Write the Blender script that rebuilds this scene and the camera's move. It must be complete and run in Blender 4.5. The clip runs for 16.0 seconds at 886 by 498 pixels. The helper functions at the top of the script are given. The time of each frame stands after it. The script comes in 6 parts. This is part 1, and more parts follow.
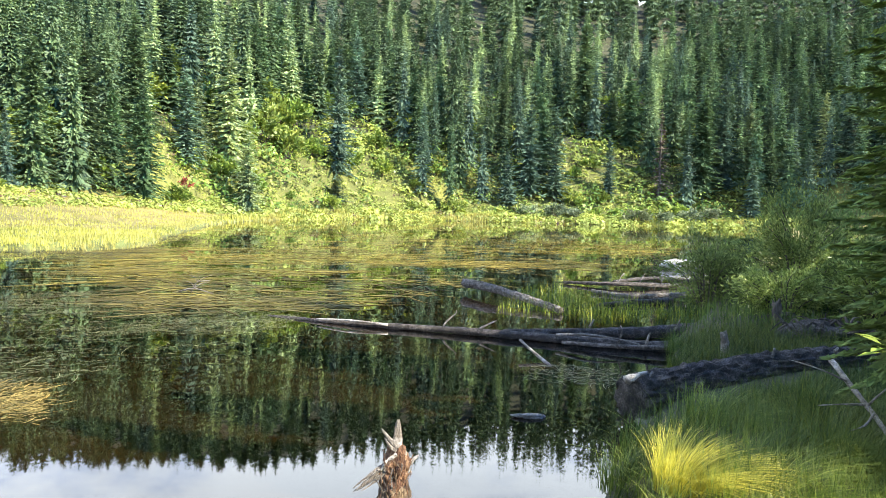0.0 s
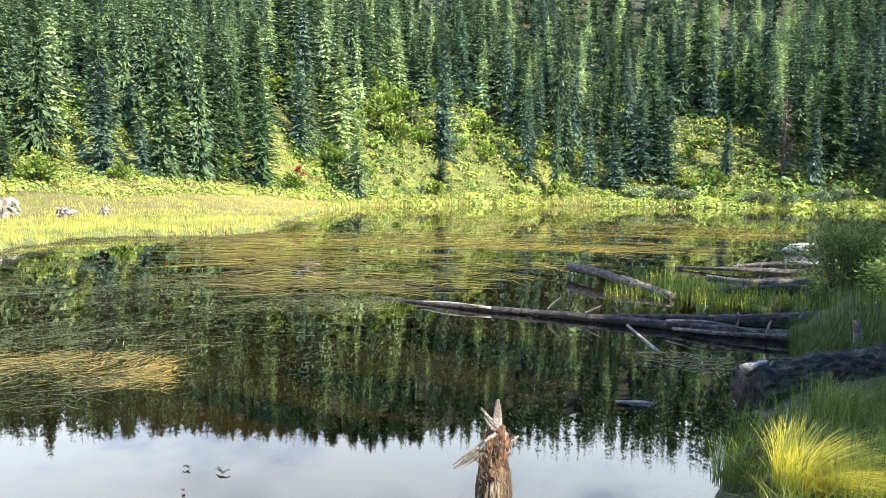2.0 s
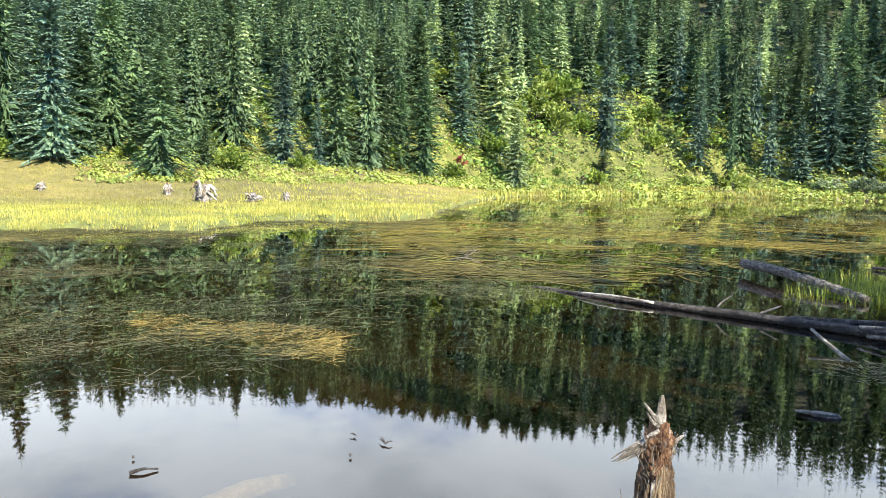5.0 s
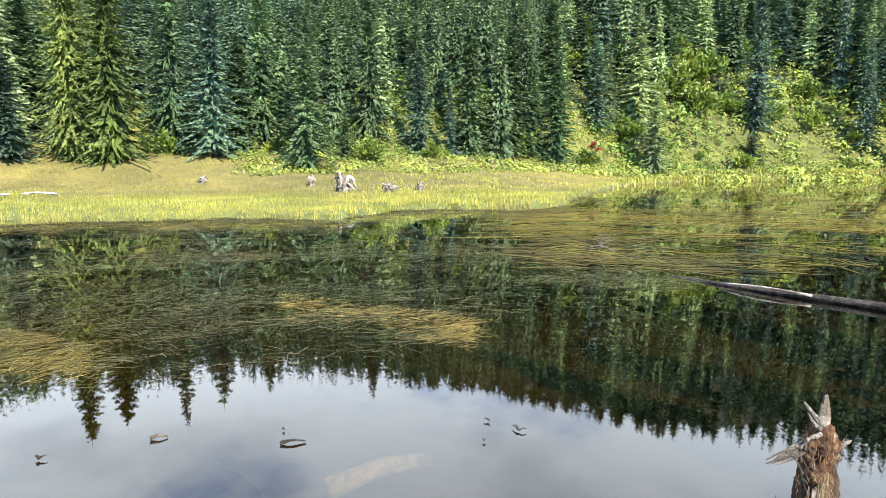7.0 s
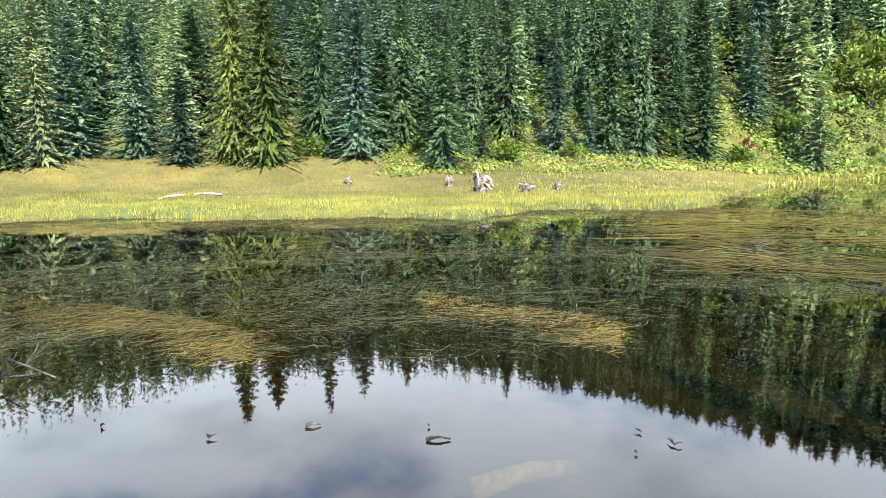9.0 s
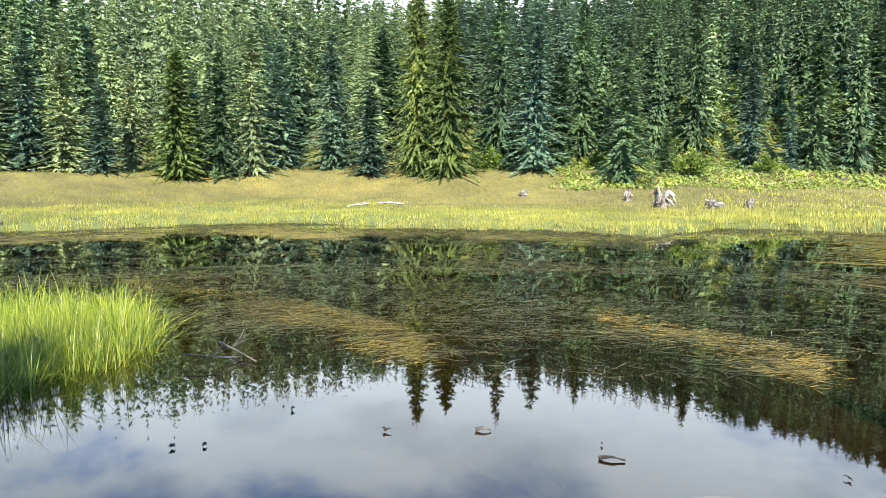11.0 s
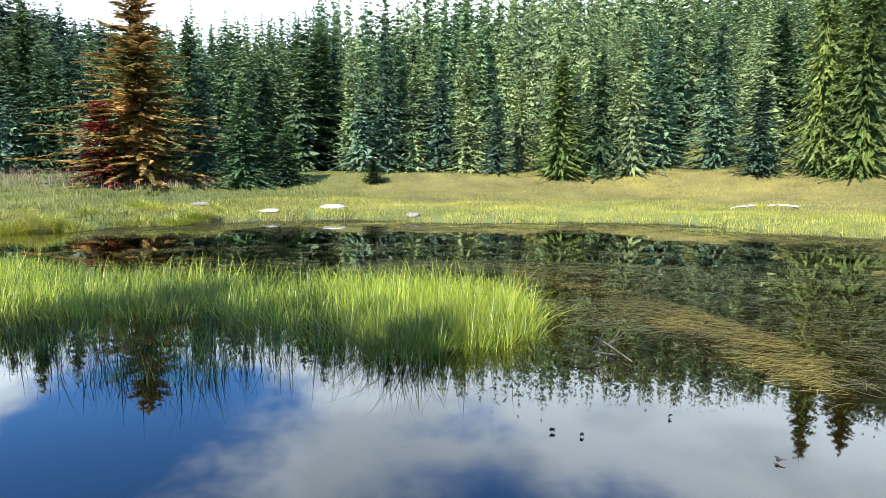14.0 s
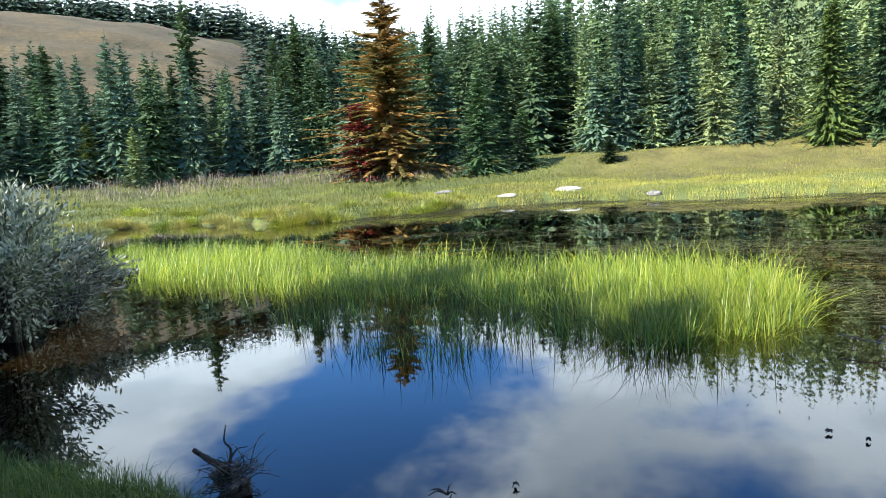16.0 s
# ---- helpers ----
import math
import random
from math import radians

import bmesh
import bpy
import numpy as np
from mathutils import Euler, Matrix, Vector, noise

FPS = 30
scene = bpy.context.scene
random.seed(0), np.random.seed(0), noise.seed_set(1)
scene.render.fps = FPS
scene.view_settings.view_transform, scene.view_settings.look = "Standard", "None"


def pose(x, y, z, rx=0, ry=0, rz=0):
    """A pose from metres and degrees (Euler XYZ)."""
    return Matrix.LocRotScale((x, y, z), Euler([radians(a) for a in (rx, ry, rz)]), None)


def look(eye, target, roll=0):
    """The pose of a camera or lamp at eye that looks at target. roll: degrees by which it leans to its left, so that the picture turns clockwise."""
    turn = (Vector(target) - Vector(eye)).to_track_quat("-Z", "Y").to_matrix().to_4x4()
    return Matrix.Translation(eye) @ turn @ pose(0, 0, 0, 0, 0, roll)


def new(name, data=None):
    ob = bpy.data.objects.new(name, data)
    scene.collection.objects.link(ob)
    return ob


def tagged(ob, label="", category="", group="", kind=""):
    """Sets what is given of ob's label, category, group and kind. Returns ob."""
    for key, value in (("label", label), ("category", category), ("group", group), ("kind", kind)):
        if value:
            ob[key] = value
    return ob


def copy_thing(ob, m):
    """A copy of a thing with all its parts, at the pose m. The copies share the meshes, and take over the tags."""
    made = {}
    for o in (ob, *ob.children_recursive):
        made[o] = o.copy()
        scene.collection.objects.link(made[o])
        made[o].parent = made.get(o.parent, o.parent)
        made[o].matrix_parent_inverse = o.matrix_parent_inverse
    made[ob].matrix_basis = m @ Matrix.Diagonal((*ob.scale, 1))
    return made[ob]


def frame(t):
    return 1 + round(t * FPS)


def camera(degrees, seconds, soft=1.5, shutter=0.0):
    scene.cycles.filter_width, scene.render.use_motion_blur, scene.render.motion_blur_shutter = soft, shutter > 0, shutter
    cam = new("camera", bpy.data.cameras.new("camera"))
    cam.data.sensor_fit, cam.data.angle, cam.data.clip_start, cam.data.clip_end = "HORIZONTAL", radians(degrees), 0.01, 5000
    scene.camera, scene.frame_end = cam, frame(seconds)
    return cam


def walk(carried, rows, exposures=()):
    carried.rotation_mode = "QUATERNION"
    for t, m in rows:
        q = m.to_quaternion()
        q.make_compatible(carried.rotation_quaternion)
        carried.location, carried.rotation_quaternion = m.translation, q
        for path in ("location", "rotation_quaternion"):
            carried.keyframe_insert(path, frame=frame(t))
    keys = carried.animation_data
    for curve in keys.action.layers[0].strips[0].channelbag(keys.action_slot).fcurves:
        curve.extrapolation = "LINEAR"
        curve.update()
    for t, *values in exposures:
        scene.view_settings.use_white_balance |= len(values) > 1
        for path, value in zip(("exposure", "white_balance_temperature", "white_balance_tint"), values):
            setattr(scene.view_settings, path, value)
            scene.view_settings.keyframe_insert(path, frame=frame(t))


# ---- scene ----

# ---------------------------------------------------------------- camera
cam = camera(68.25, 16.0, soft=0.8)
ROWS = [  # seconds, x, y, z, yaw, pitch, roll
    (0.0, 0.000, 0.000, 1.750, 0.00, -3.52, -1.60),
    (0.5, 0.016, 0.021, 1.738, 2.20, -4.03, -1.28),
    (1.0, 0.018, 0.038, 1.729, 4.29, -4.45, -0.85),
    (1.5, 0.024, 0.041, 1.724, 6.50, -4.65, -0.69),
    (2.0, 0.022, 0.041, 1.715, 9.14, -5.01, -0.87),
    (2.5, 0.022, 0.040, 1.710, 11.66, -5.25, -0.68),
    (3.0, 0.013, 0.038, 1.706, 13.04, -5.50, -0.63),
    (3.5, 0.006, 0.043, 1.699, 15.16, -5.64, -0.58),
    (4.0, 0.002, 0.030, 1.697, 17.75, -5.78, -1.13),
    (6.5, -0.014, 0.029, 1.680, 31.32, -6.89, -0.19),
    (7.0, -0.027, 0.036, 1.674, 34.33, -7.27, -0.13),
    (7.5, -0.037, 0.044, 1.665, 36.60, -7.53, 0.04),
    (8.0, -0.056, 0.043, 1.663, 38.70, -7.62, 0.14),
    (8.5, -0.085, 0.043, 1.657, 41.93, -7.90, -0.21),
    (9.0, -0.141, 0.042, 1.657, 46.08, -7.21, 0.48),
    (9.5, -0.156, 0.027, 1.646, 50.59, -7.13, -1.03),
    (10.0, -0.161, 0.030, 1.636, 55.45, -6.69, -0.59),
    (12.5, -0.240, 0.002, 1.590, 72.73, -6.10, -1.27),
    (13.0, -0.243, -0.023, 1.597, 80.80, -6.08, -0.77),
    (13.5, -0.243, -0.026, 1.601, 88.04, -6.03, -0.19),
    (14.0, -0.261, -0.060, 1.599, 93.04, -6.21, -0.39),
    (14.5, -0.272, -0.078, 1.594, 98.33, -6.66, 0.82),
    (15.0, -0.277, -0.099, 1.592, 102.48, -7.20, 1.33),
    (15.5, -0.301, -0.119, 1.586, 108.43, -7.61, 1.73),
    (16.0, -0.297, -0.083, 1.588, 113.28, -7.21, 3.26),
]
walk(cam, [(t, pose(x, y, z, 90 + pitch, roll, yaw)) for t, x, y, z, yaw, pitch, roll in ROWS],
     [(0.0, 2.06, 7250, 10), (3.0, 1.84, 7250, 10), (7.0, 1.57, 7150, 9), (8.2, 1.47, 7100, 9), (10.0, 1.5, 7050, 8), (13.0, 1.36, 6950, 6), (16.0, 1.33, 6750, 5)])

# ---------------------------------------------------------------- light
SUN_TURN, SUN_UP = 116.0, 38.0  # degrees clockwise from +y, degrees above the horizon

TOWARD = Vector((math.sin(radians(SUN_TURN)) * math.cos(radians(SUN_UP)), math.cos(radians(SUN_TURN)) * math.cos(radians(SUN_UP)), math.sin(radians(SUN_UP))))


def sky_world():
    world = bpy.data.worlds.new("world")
    scene.world = world
    world.use_nodes = True
    nt = world.node_tree
    nt.nodes.clear()
    N, L = nt.nodes.new, nt.links.new
    out, bg = N("ShaderNodeOutputWorld"), N("ShaderNodeBackground")
    sky = N("ShaderNodeTexSky")
    sky.sky_type = "NISHITA"
    sky.sun_disc = False
    sky.sun_elevation, sky.sun_rotation = radians(SUN_UP), radians(SUN_TURN)
    sky.air_density, sky.dust_density, sky.ozone_density = 1.0, 0.3, 3.0
    co = N("ShaderNodeTexCoord")
    # clouds lie on a high flat layer: direction divided by its height
    sep = N("ShaderNodeSeparateXYZ")
    L(co.outputs["Generated"], sep.inputs[0])
    up = N("ShaderNodeMath")
    up.operation = "MAXIMUM"
    up.inputs[1].default_value = 0.0
    L(sep.outputs["Z"], up.inputs[0])
    lift = N("ShaderNodeMath")
    lift.operation = "ADD"
    lift.inputs[1].default_value = 0.16
    L(up.outputs[0], lift.inputs[0])
    comb = N("ShaderNodeCombineXYZ")
    for i, ax in enumerate("XY"):
        div = N("ShaderNodeMath")
        div.operation = "DIVIDE"
        L(sep.outputs[ax], div.inputs[0])
        L(lift.outputs[0], div.inputs[1])
        L(div.outputs[0], comb.inputs[i])
    shift = N("ShaderNodeMapping")
    shift.inputs["Location"].default_value = (3.1, 1.7, 0.4)
    L(comb.outputs[0], shift.inputs[0])
    big = N("ShaderNodeTexNoise")
    big.inputs["Scale"].default_value = 1.25
    big.inputs["Detail"].default_value = 7
    big.inputs["Roughness"].default_value = 0.6
    L(shift.outputs[0], big.inputs["Vector"])
    # two open blue stretches of this sky
    opening = None
    for centre, size in (((-1.52, -0.98, 0), (1.6, 2.3, 1)), ((-1.12, 0.22, 0), (2.7, 1.7, 1))):
        off, fit, dist, near = N("ShaderNodeVectorMath"), N("ShaderNodeVectorMath"), N("ShaderNodeVectorMath"), N("ShaderNodeMapRange")
        off.operation, fit.operation, dist.operation = "SUBTRACT", "MULTIPLY", "LENGTH"
        off.inputs[1].default_value, fit.inputs[1].default_value = centre, size
        L(comb.outputs[0], off.inputs[0])
        L(off.outputs[0], fit.inputs[0])
        L(fit.outputs[0], dist.inputs[0])
        near.inputs["From Min"].default_value, near.inputs["From Max"].default_value = 0.35, 1.5
        near.inputs["To Min"].default_value, near.inputs["To Max"].default_value = -0.20, 0.17
        L(dist.outputs["Value"], near.inputs["Value"])
        if opening is None:
            opening = near.outputs[0]
        else:
            least = N("ShaderNodeMath")
            least.operation = "MINIMUM"
            L(opening, least.inputs[0])
            L(near.outputs[0], least.inputs[1])
            opening = least.outputs[0]
    # the sun shines from a clear half of the sky
    facing, clear_half, least = N("ShaderNodeVectorMath"), N("ShaderNodeMapRange"), N("ShaderNodeMath")
    facing.operation, least.operation = "DOT_PRODUCT", "MINIMUM"
    facing.inputs[1].default_value = TOWARD
    L(co.outputs["Generated"], facing.inputs[0])
    clear_half.inputs["From Min"].default_value, clear_half.inputs["From Max"].default_value = 0.22, 0.50
    clear_half.inputs["To Min"].default_value, clear_half.inputs["To Max"].default_value = 0.17, -0.45
    L(facing.outputs["Value"], clear_half.inputs["Value"])
    L(opening, least.inputs[0])
    L(clear_half.outputs[0], least.inputs[1])
    opening = least.outputs[0]
    add = N("ShaderNodeMath")
    L(big.outputs["Fac"], add.inputs[0])
    L(opening, add.inputs[1])
    cover = N("ShaderNodeMapRange")
    cover.interpolation_type = "SMOOTHSTEP"
    cover.inputs["From Min"].default_value, cover.inputs["From Max"].default_value = 0.40, 0.64
    L(add.outputs[0], cover.inputs["Value"])
    grey = N("ShaderNodeTexNoise")
    grey.inputs["Scale"].default_value, grey.inputs["Detail"].default_value = 1.9, 5
    L(comb.outputs[0], grey.inputs["Vector"])
    # thick parts of a cloud are greyer than its rims
    shade = N("ShaderNodeMapRange")
    shade.interpolation_type = "SMOOTHSTEP"
    shade.inputs["From Min"].default_value, shade.inputs["From Max"].default_value = 0.46, 0.62
    # one heavy grey cloud over the marsh
    off, fit, dist, near, heavy = N("ShaderNodeVectorMath"), N("ShaderNodeVectorMath"), N("ShaderNodeVectorMath"), N("ShaderNodeMapRange"), N("ShaderNodeMath")
    off.operation, fit.operation, dist.operation = "SUBTRACT", "MULTIPLY", "LENGTH"
    off.inputs[1].default_value, fit.inputs[1].default_value = (-1.52, -0.20, 0), (2.6, 2.3, 1)
    L(comb.outputs[0], off.inputs[0])
    L(off.outputs[0], fit.inputs[0])
    L(fit.outputs[0], dist.inputs[0])
    near.inputs["From Min"].default_value, near.inputs["From Max"].default_value = 0.3, 1.2
    near.inputs["To Min"].default_value, near.inputs["To Max"].default_value = 0.17, -0.04
    L(dist.outputs["Value"], near.inputs["Value"])
    L(grey.outputs["Fac"], heavy.inputs[0])
    L(near.outputs[0], heavy.inputs[1])
    L(heavy.outputs[0], shade.inputs["Value"])
    tone = N("ShaderNodeMixRGB")
    tone.inputs[1].default_value = (*[v * CLOUD for v in (0.85, 1.0, 1.2)], 1)
    tone.inputs[2].default_value = (*[v * CLOUD * 0.78 for v in (0.82, 0.99, 1.22)], 1)
    L(shade.outputs[0], tone.inputs[0])
    mix = N("ShaderNodeMixRGB")
    L(cover.outputs[0], mix.inputs[0])
    clear = N("ShaderNodeMixRGB")  # clean mountain air: a deep blue
    clear.blend_type = "MULTIPLY"
    clear.inputs[0].default_value = 1
    clear.inputs[2].default_value = (0.5, 0.92, 1.45, 1)
    L(sky.outputs[0], clear.inputs[1])
    L(clear.outputs[0], mix.inputs[1])
    L(tone.outputs[0], mix.inputs[2])
    L(mix.outputs[0], bg.inputs[0])
    bg.inputs[1].default_value = SKY
    L(bg.outputs[0], out.inputs[0])


SKY, CLOUD = 0.11, 8.8
sky_world()
sun = new("sun", bpy.data.lights.new("sun", "SUN"))
sun.data.energy, sun.data.angle, sun.data.color = 5.0, radians(0.6), (1.0, 0.95, 0.85)
sun.matrix_world = look(TOWARD * 300, (0, 0, 0))


# ---------------------------------------------------------------- materials
def shader(name):
    m = bpy.data.materials.new(name)
    m.use_nodes = True
    nt = m.node_tree
    nt.nodes.clear()
    return m, nt, nt.nodes.new, nt.links.new


def ramp(N, *stops):
    r = N("ShaderNodeValToRGB")
    e = r.color_ramp.elements
    while len(e) < len(stops):
        e.new(0.5)
    for el, (p, c) in zip(e, stops):
        el.position, el.color = p, (*c, 1)
    return r


def noise_node(N, L, vec, scale, detail=5, rough=0.6):
    n = N("ShaderNodeTexNoise")
    n.inputs["Scale"].default_value, n.inputs["Detail"].default_value, n.inputs["Roughness"].default_value = scale, detail, rough
    L(vec, n.inputs["Vector"])
    return n


def solid(name, dark, mid, light, scale, stretch=(1, 1, 1), rough=0.85, bump=0.4, stain=None, fine=6.0):
    """A rough natural surface: large mottling, fine grain, stains and relief."""
    m, nt, N, L = shader(name)
    out, bs, co, mp = N("ShaderNodeOutputMaterial"), N("ShaderNodeBsdfPrincipled"), N("ShaderNodeTexCoord"), N("ShaderNodeMapping")
    mp.inputs["Scale"].default_value = stretch
    L(co.outputs["Object"], mp.inputs[0])
    a, b = noise_node(N, L, mp.outputs[0], scale), noise_node(N, L, mp.outputs[0], scale * fine, 6, 0.7)
    mx = N("ShaderNodeMixRGB")
    mx.inputs[0].default_value = 0.5
    L(a.outputs["Fac"], mx.inputs[1])
    L(b.outputs["Fac"], mx.inputs[2])
    r = ramp(N, (0.36, dark), (0.5, mid), (0.62, light))
    L(mx.outputs[0], r.inputs[0])
    col = r.outputs[0]
    if stain:
        s = noise_node(N, L, co.outputs["Object"], scale * 0.35, 4)
        sr = ramp(N, (0.5, (0, 0, 0)), (0.62, (1, 1, 1)))
        L(s.outputs["Fac"], sr.inputs[0])
        sm = N("ShaderNodeMixRGB")
        sm.inputs[2].default_value = (*stain, 1)
        L(sr.outputs[0], sm.inputs[0])
        L(col, sm.inputs[1])
        col = sm.outputs[0]
    L(col, bs.inputs["Base Color"])
    bs.inputs["Roughness"].default_value = rough
    bp = N("ShaderNodeBump")
    bp.inputs["Strength"].default_value, bp.inputs["Distance"].default_value = bump, 0.05
    L(b.outputs["Fac"], bp.inputs["Height"])
    L(bp.outputs[0], bs.inputs["Normal"])
    L(bs.outputs[0], out.inputs[0])
    return m


def leafy(name, dark, mid, light, through_light=0.3, gloss=0.08, rough=0.5, patch=None, patch_scale=0.15, grain=0.0):
    """Needles, leaves and blades: each island and each plant has its own tint; some light comes through."""
    m, nt, N, L = shader(name)
    out, geo, info = N("ShaderNodeOutputMaterial"), N("ShaderNodeNewGeometry"), N("ShaderNodeObjectInfo")
    r = ramp(N, (0.0, dark), (0.5, mid), (1.0, light))
    L(geo.outputs["Random Per Island"], r.inputs[0])
    hsv = N("ShaderNodeHueSaturation")
    v = N("ShaderNodeMapRange")
    v.inputs["To Min"].default_value, v.inputs["To Max"].default_value = 0.72, 1.3
    L(info.outputs["Random"], v.inputs["Value"])
    L(v.outputs[0], hsv.inputs["Value"])
    h = N("ShaderNodeMapRange")
    h.inputs["To Min"].default_value, h.inputs["To Max"].default_value = 0.485, 0.515
    w = N("ShaderNodeTexWhiteNoise")
    w.noise_dimensions = "1D"
    L(info.outputs["Random"], w.inputs["W"])
    L(w.outputs["Value"], h.inputs["Value"])
    L(h.outputs[0], hsv.inputs["Hue"])
    # plants standing together differ a little
    lot = noise_node(N, L, geo.outputs["Position"], 0.3, 2)
    lv = ramp(N, (0.36, (0.66, 0.70, 0.72)), (0.64, (1.30, 1.26, 1.12)))
    L(lot.outputs["Fac"], lv.inputs[0])
    lm = N("ShaderNodeMixRGB")
    lm.blend_type = "MULTIPLY"
    lm.inputs[0].default_value = 1
    L(r.outputs[0], lm.inputs[1])
    L(lv.outputs[0], lm.inputs[2])
    L(lm.outputs[0], hsv.inputs["Color"])
    col = hsv.outputs[0]
    if grain:  # needles: fine dark and light flecks
        fleck = noise_node(N, L, geo.outputs["Position"], grain, 4, 0.75)
        fr = ramp(N, (0.40, (0.76, 0.77, 0.78)), (0.52, (0.98, 0.98, 0.98)), (0.64, (1.20, 1.18, 1.12)))
        L(fleck.outputs["Fac"], fr.inputs[0])
        gm = N("ShaderNodeMixRGB")
        gm.blend_type = "MULTIPLY"
        gm.inputs[0].default_value = 1
        L(col, gm.inputs[1])
        L(fr.outputs[0], gm.inputs[2])
        col = gm.outputs[0]
    if patch:
        n = noise_node(N, L, geo.outputs["Position"], patch_scale, 4)
        pr = ramp(N, (0.44, (0, 0, 0)), (0.6, (1, 1, 1)))
        L(n.outputs["Fac"], pr.inputs[0])
        pm = N("ShaderNodeMixRGB")
        pm.inputs[2].default_value = (*patch, 1)
        half = N("ShaderNodeMath")
        half.operation = "MULTIPLY"
        half.inputs[1].default_value = 0.75
        L(pr.outputs[0], half.inputs[0])
        L(half.outputs[0], pm.inputs[0])
        L(col, pm.inputs[1])
        col = pm.outputs[0]
    d, t, g = N("ShaderNodeBsdfDiffuse"), N("ShaderNodeBsdfTranslucent"), N("ShaderNodeBsdfGlossy")
    g.inputs["Roughness"].default_value = rough
    g.inputs["Color"].default_value = (0.9, 0.95, 1, 1)
    L(col, d.inputs[0])
    L(col, t.inputs[0])
    m1, m2 = N("ShaderNodeMixShader"), N("ShaderNodeMixShader")
    m1.inputs[0].default_value, m2.inputs[0].default_value = through_light, gloss
    L(d.outputs[0], m1.inputs[1])
    L(t.outputs[0], m1.inputs[2])
    L(m1.outputs[0], m2.inputs[1])
    L(g.outputs[0], m2.inputs[2])
    L(m2.outputs[0], out.inputs[0])
    return m


def water_material():
    m, nt, N, L = shader("pond_water")
    out, gl, tr, mx = N("ShaderNodeOutputMaterial"), N("ShaderNodeBsdfGlossy"), N("ShaderNodeBsdfTransparent"), N("ShaderNodeMixShader")
    gl.inputs["Roughness"].default_value = 0.018
    tr.inputs[0].default_value = (0.125, 0.088, 0.038, 1)
    geo = N("ShaderNodeNewGeometry")
    mp = N("ShaderNodeMapping")
    mp.inputs["Scale"].default_value = (1, 1, 1)
    L(geo.outputs["Position"], mp.inputs[0])
    a = noise_node(N, L, mp.outputs[0], 1.3, 2, 0.4)
    b = noise_node(N, L, mp.outputs[0], 0.25, 2, 0.5)
    ad = N("ShaderNodeMath")
    L(a.outputs["Fac"], ad.inputs[0])
    L(b.outputs["Fac"], ad.inputs[1])
    bp = N("ShaderNodeBump")
    bp.inputs["Strength"].default_value, bp.inputs["Distance"].default_value = 0.05, 0.03
    L(ad.outputs[0], bp.inputs["Height"])
    L(bp.outputs[0], gl.inputs["Normal"])
    fr = N("ShaderNodeFresnel")
    fr.inputs["IOR"].default_value = WATER_IOR
    gain = N("ShaderNodeMath")
    gain.operation, gain.use_clamp = "MULTIPLY", True
    gain.inputs[1].default_value = 1.6
    L(fr.outputs[0], gain.inputs[0])
    L(gain.outputs[0], mx.inputs[0])
    L(tr.outputs[0], mx.inputs[1])
    L(gl.outputs[0], mx.inputs[2])
    L(mx.outputs[0], out.inputs[0])
    return m


def land_material():
    """Soil, moss and low growth; the large zones come from the land's own colour layer."""
    m, nt, N, L = shader("land")
    out, bs, at, co = N("ShaderNodeOutputMaterial"), N("ShaderNodeBsdfPrincipled"), N("ShaderNodeAttribute"), N("ShaderNodeTexCoord")
    at.attribute_name = "cover"
    a, b = noise_node(N, L, co.outputs["Object"], 0.5, 6, 0.65), noise_node(N, L, co.outputs["Object"], 5, 6, 0.7)
    mx = N("ShaderNodeMixRGB")
    mx.inputs[0].default_value = 0.5
    L(a.outputs["Fac"], mx.inputs[1])
    L(b.outputs["Fac"], mx.inputs[2])
    r = ramp(N, (0.35, (0.45, 0.42, 0.35)), (0.5, (0.95, 0.95, 0.95)), (0.65, (1.5, 1.45, 1.2)))
    L(mx.outputs[0], r.inputs[0])
    mul = N("ShaderNodeMixRGB")
    mul.blend_type = "MULTIPLY"
    mul.inputs[0].default_value = 1
    L(at.outputs["Color"], mul.inputs[1])
    L(r.outputs[0], mul.inputs[2])
    wide_patch = noise_node(N, L, co.outputs["Object"], 0.045, 5, 0.65)
    wr = ramp(N, (0.38, (0.68, 0.72, 0.66)), (0.5, (1.0, 1.0, 1.0)), (0.62, (1.28, 1.22, 1.1)))
    L(wide_patch.outputs["Fac"], wr.inputs[0])
    wm = N("ShaderNodeMixRGB")
    wm.blend_type = "MULTIPLY"
    wm.inputs[0].default_value = 1
    L(mul.outputs[0], wm.inputs[1])
    L(wr.outputs[0], wm.inputs[2])
    L(wm.outputs[0], bs.inputs["Base Color"])
    bs.inputs["Roughness"].default_value = 0.95
    bp = N("ShaderNodeBump")
    bp.inputs["Strength"].default_value, bp.inputs["Distance"].default_value = 0.7, 0.12
    L(b.outputs["Fac"], bp.inputs["Height"])
    L(bp.outputs[0], bs.inputs["Normal"])
    L(bs.outputs[0], out.inputs[0])
    return m


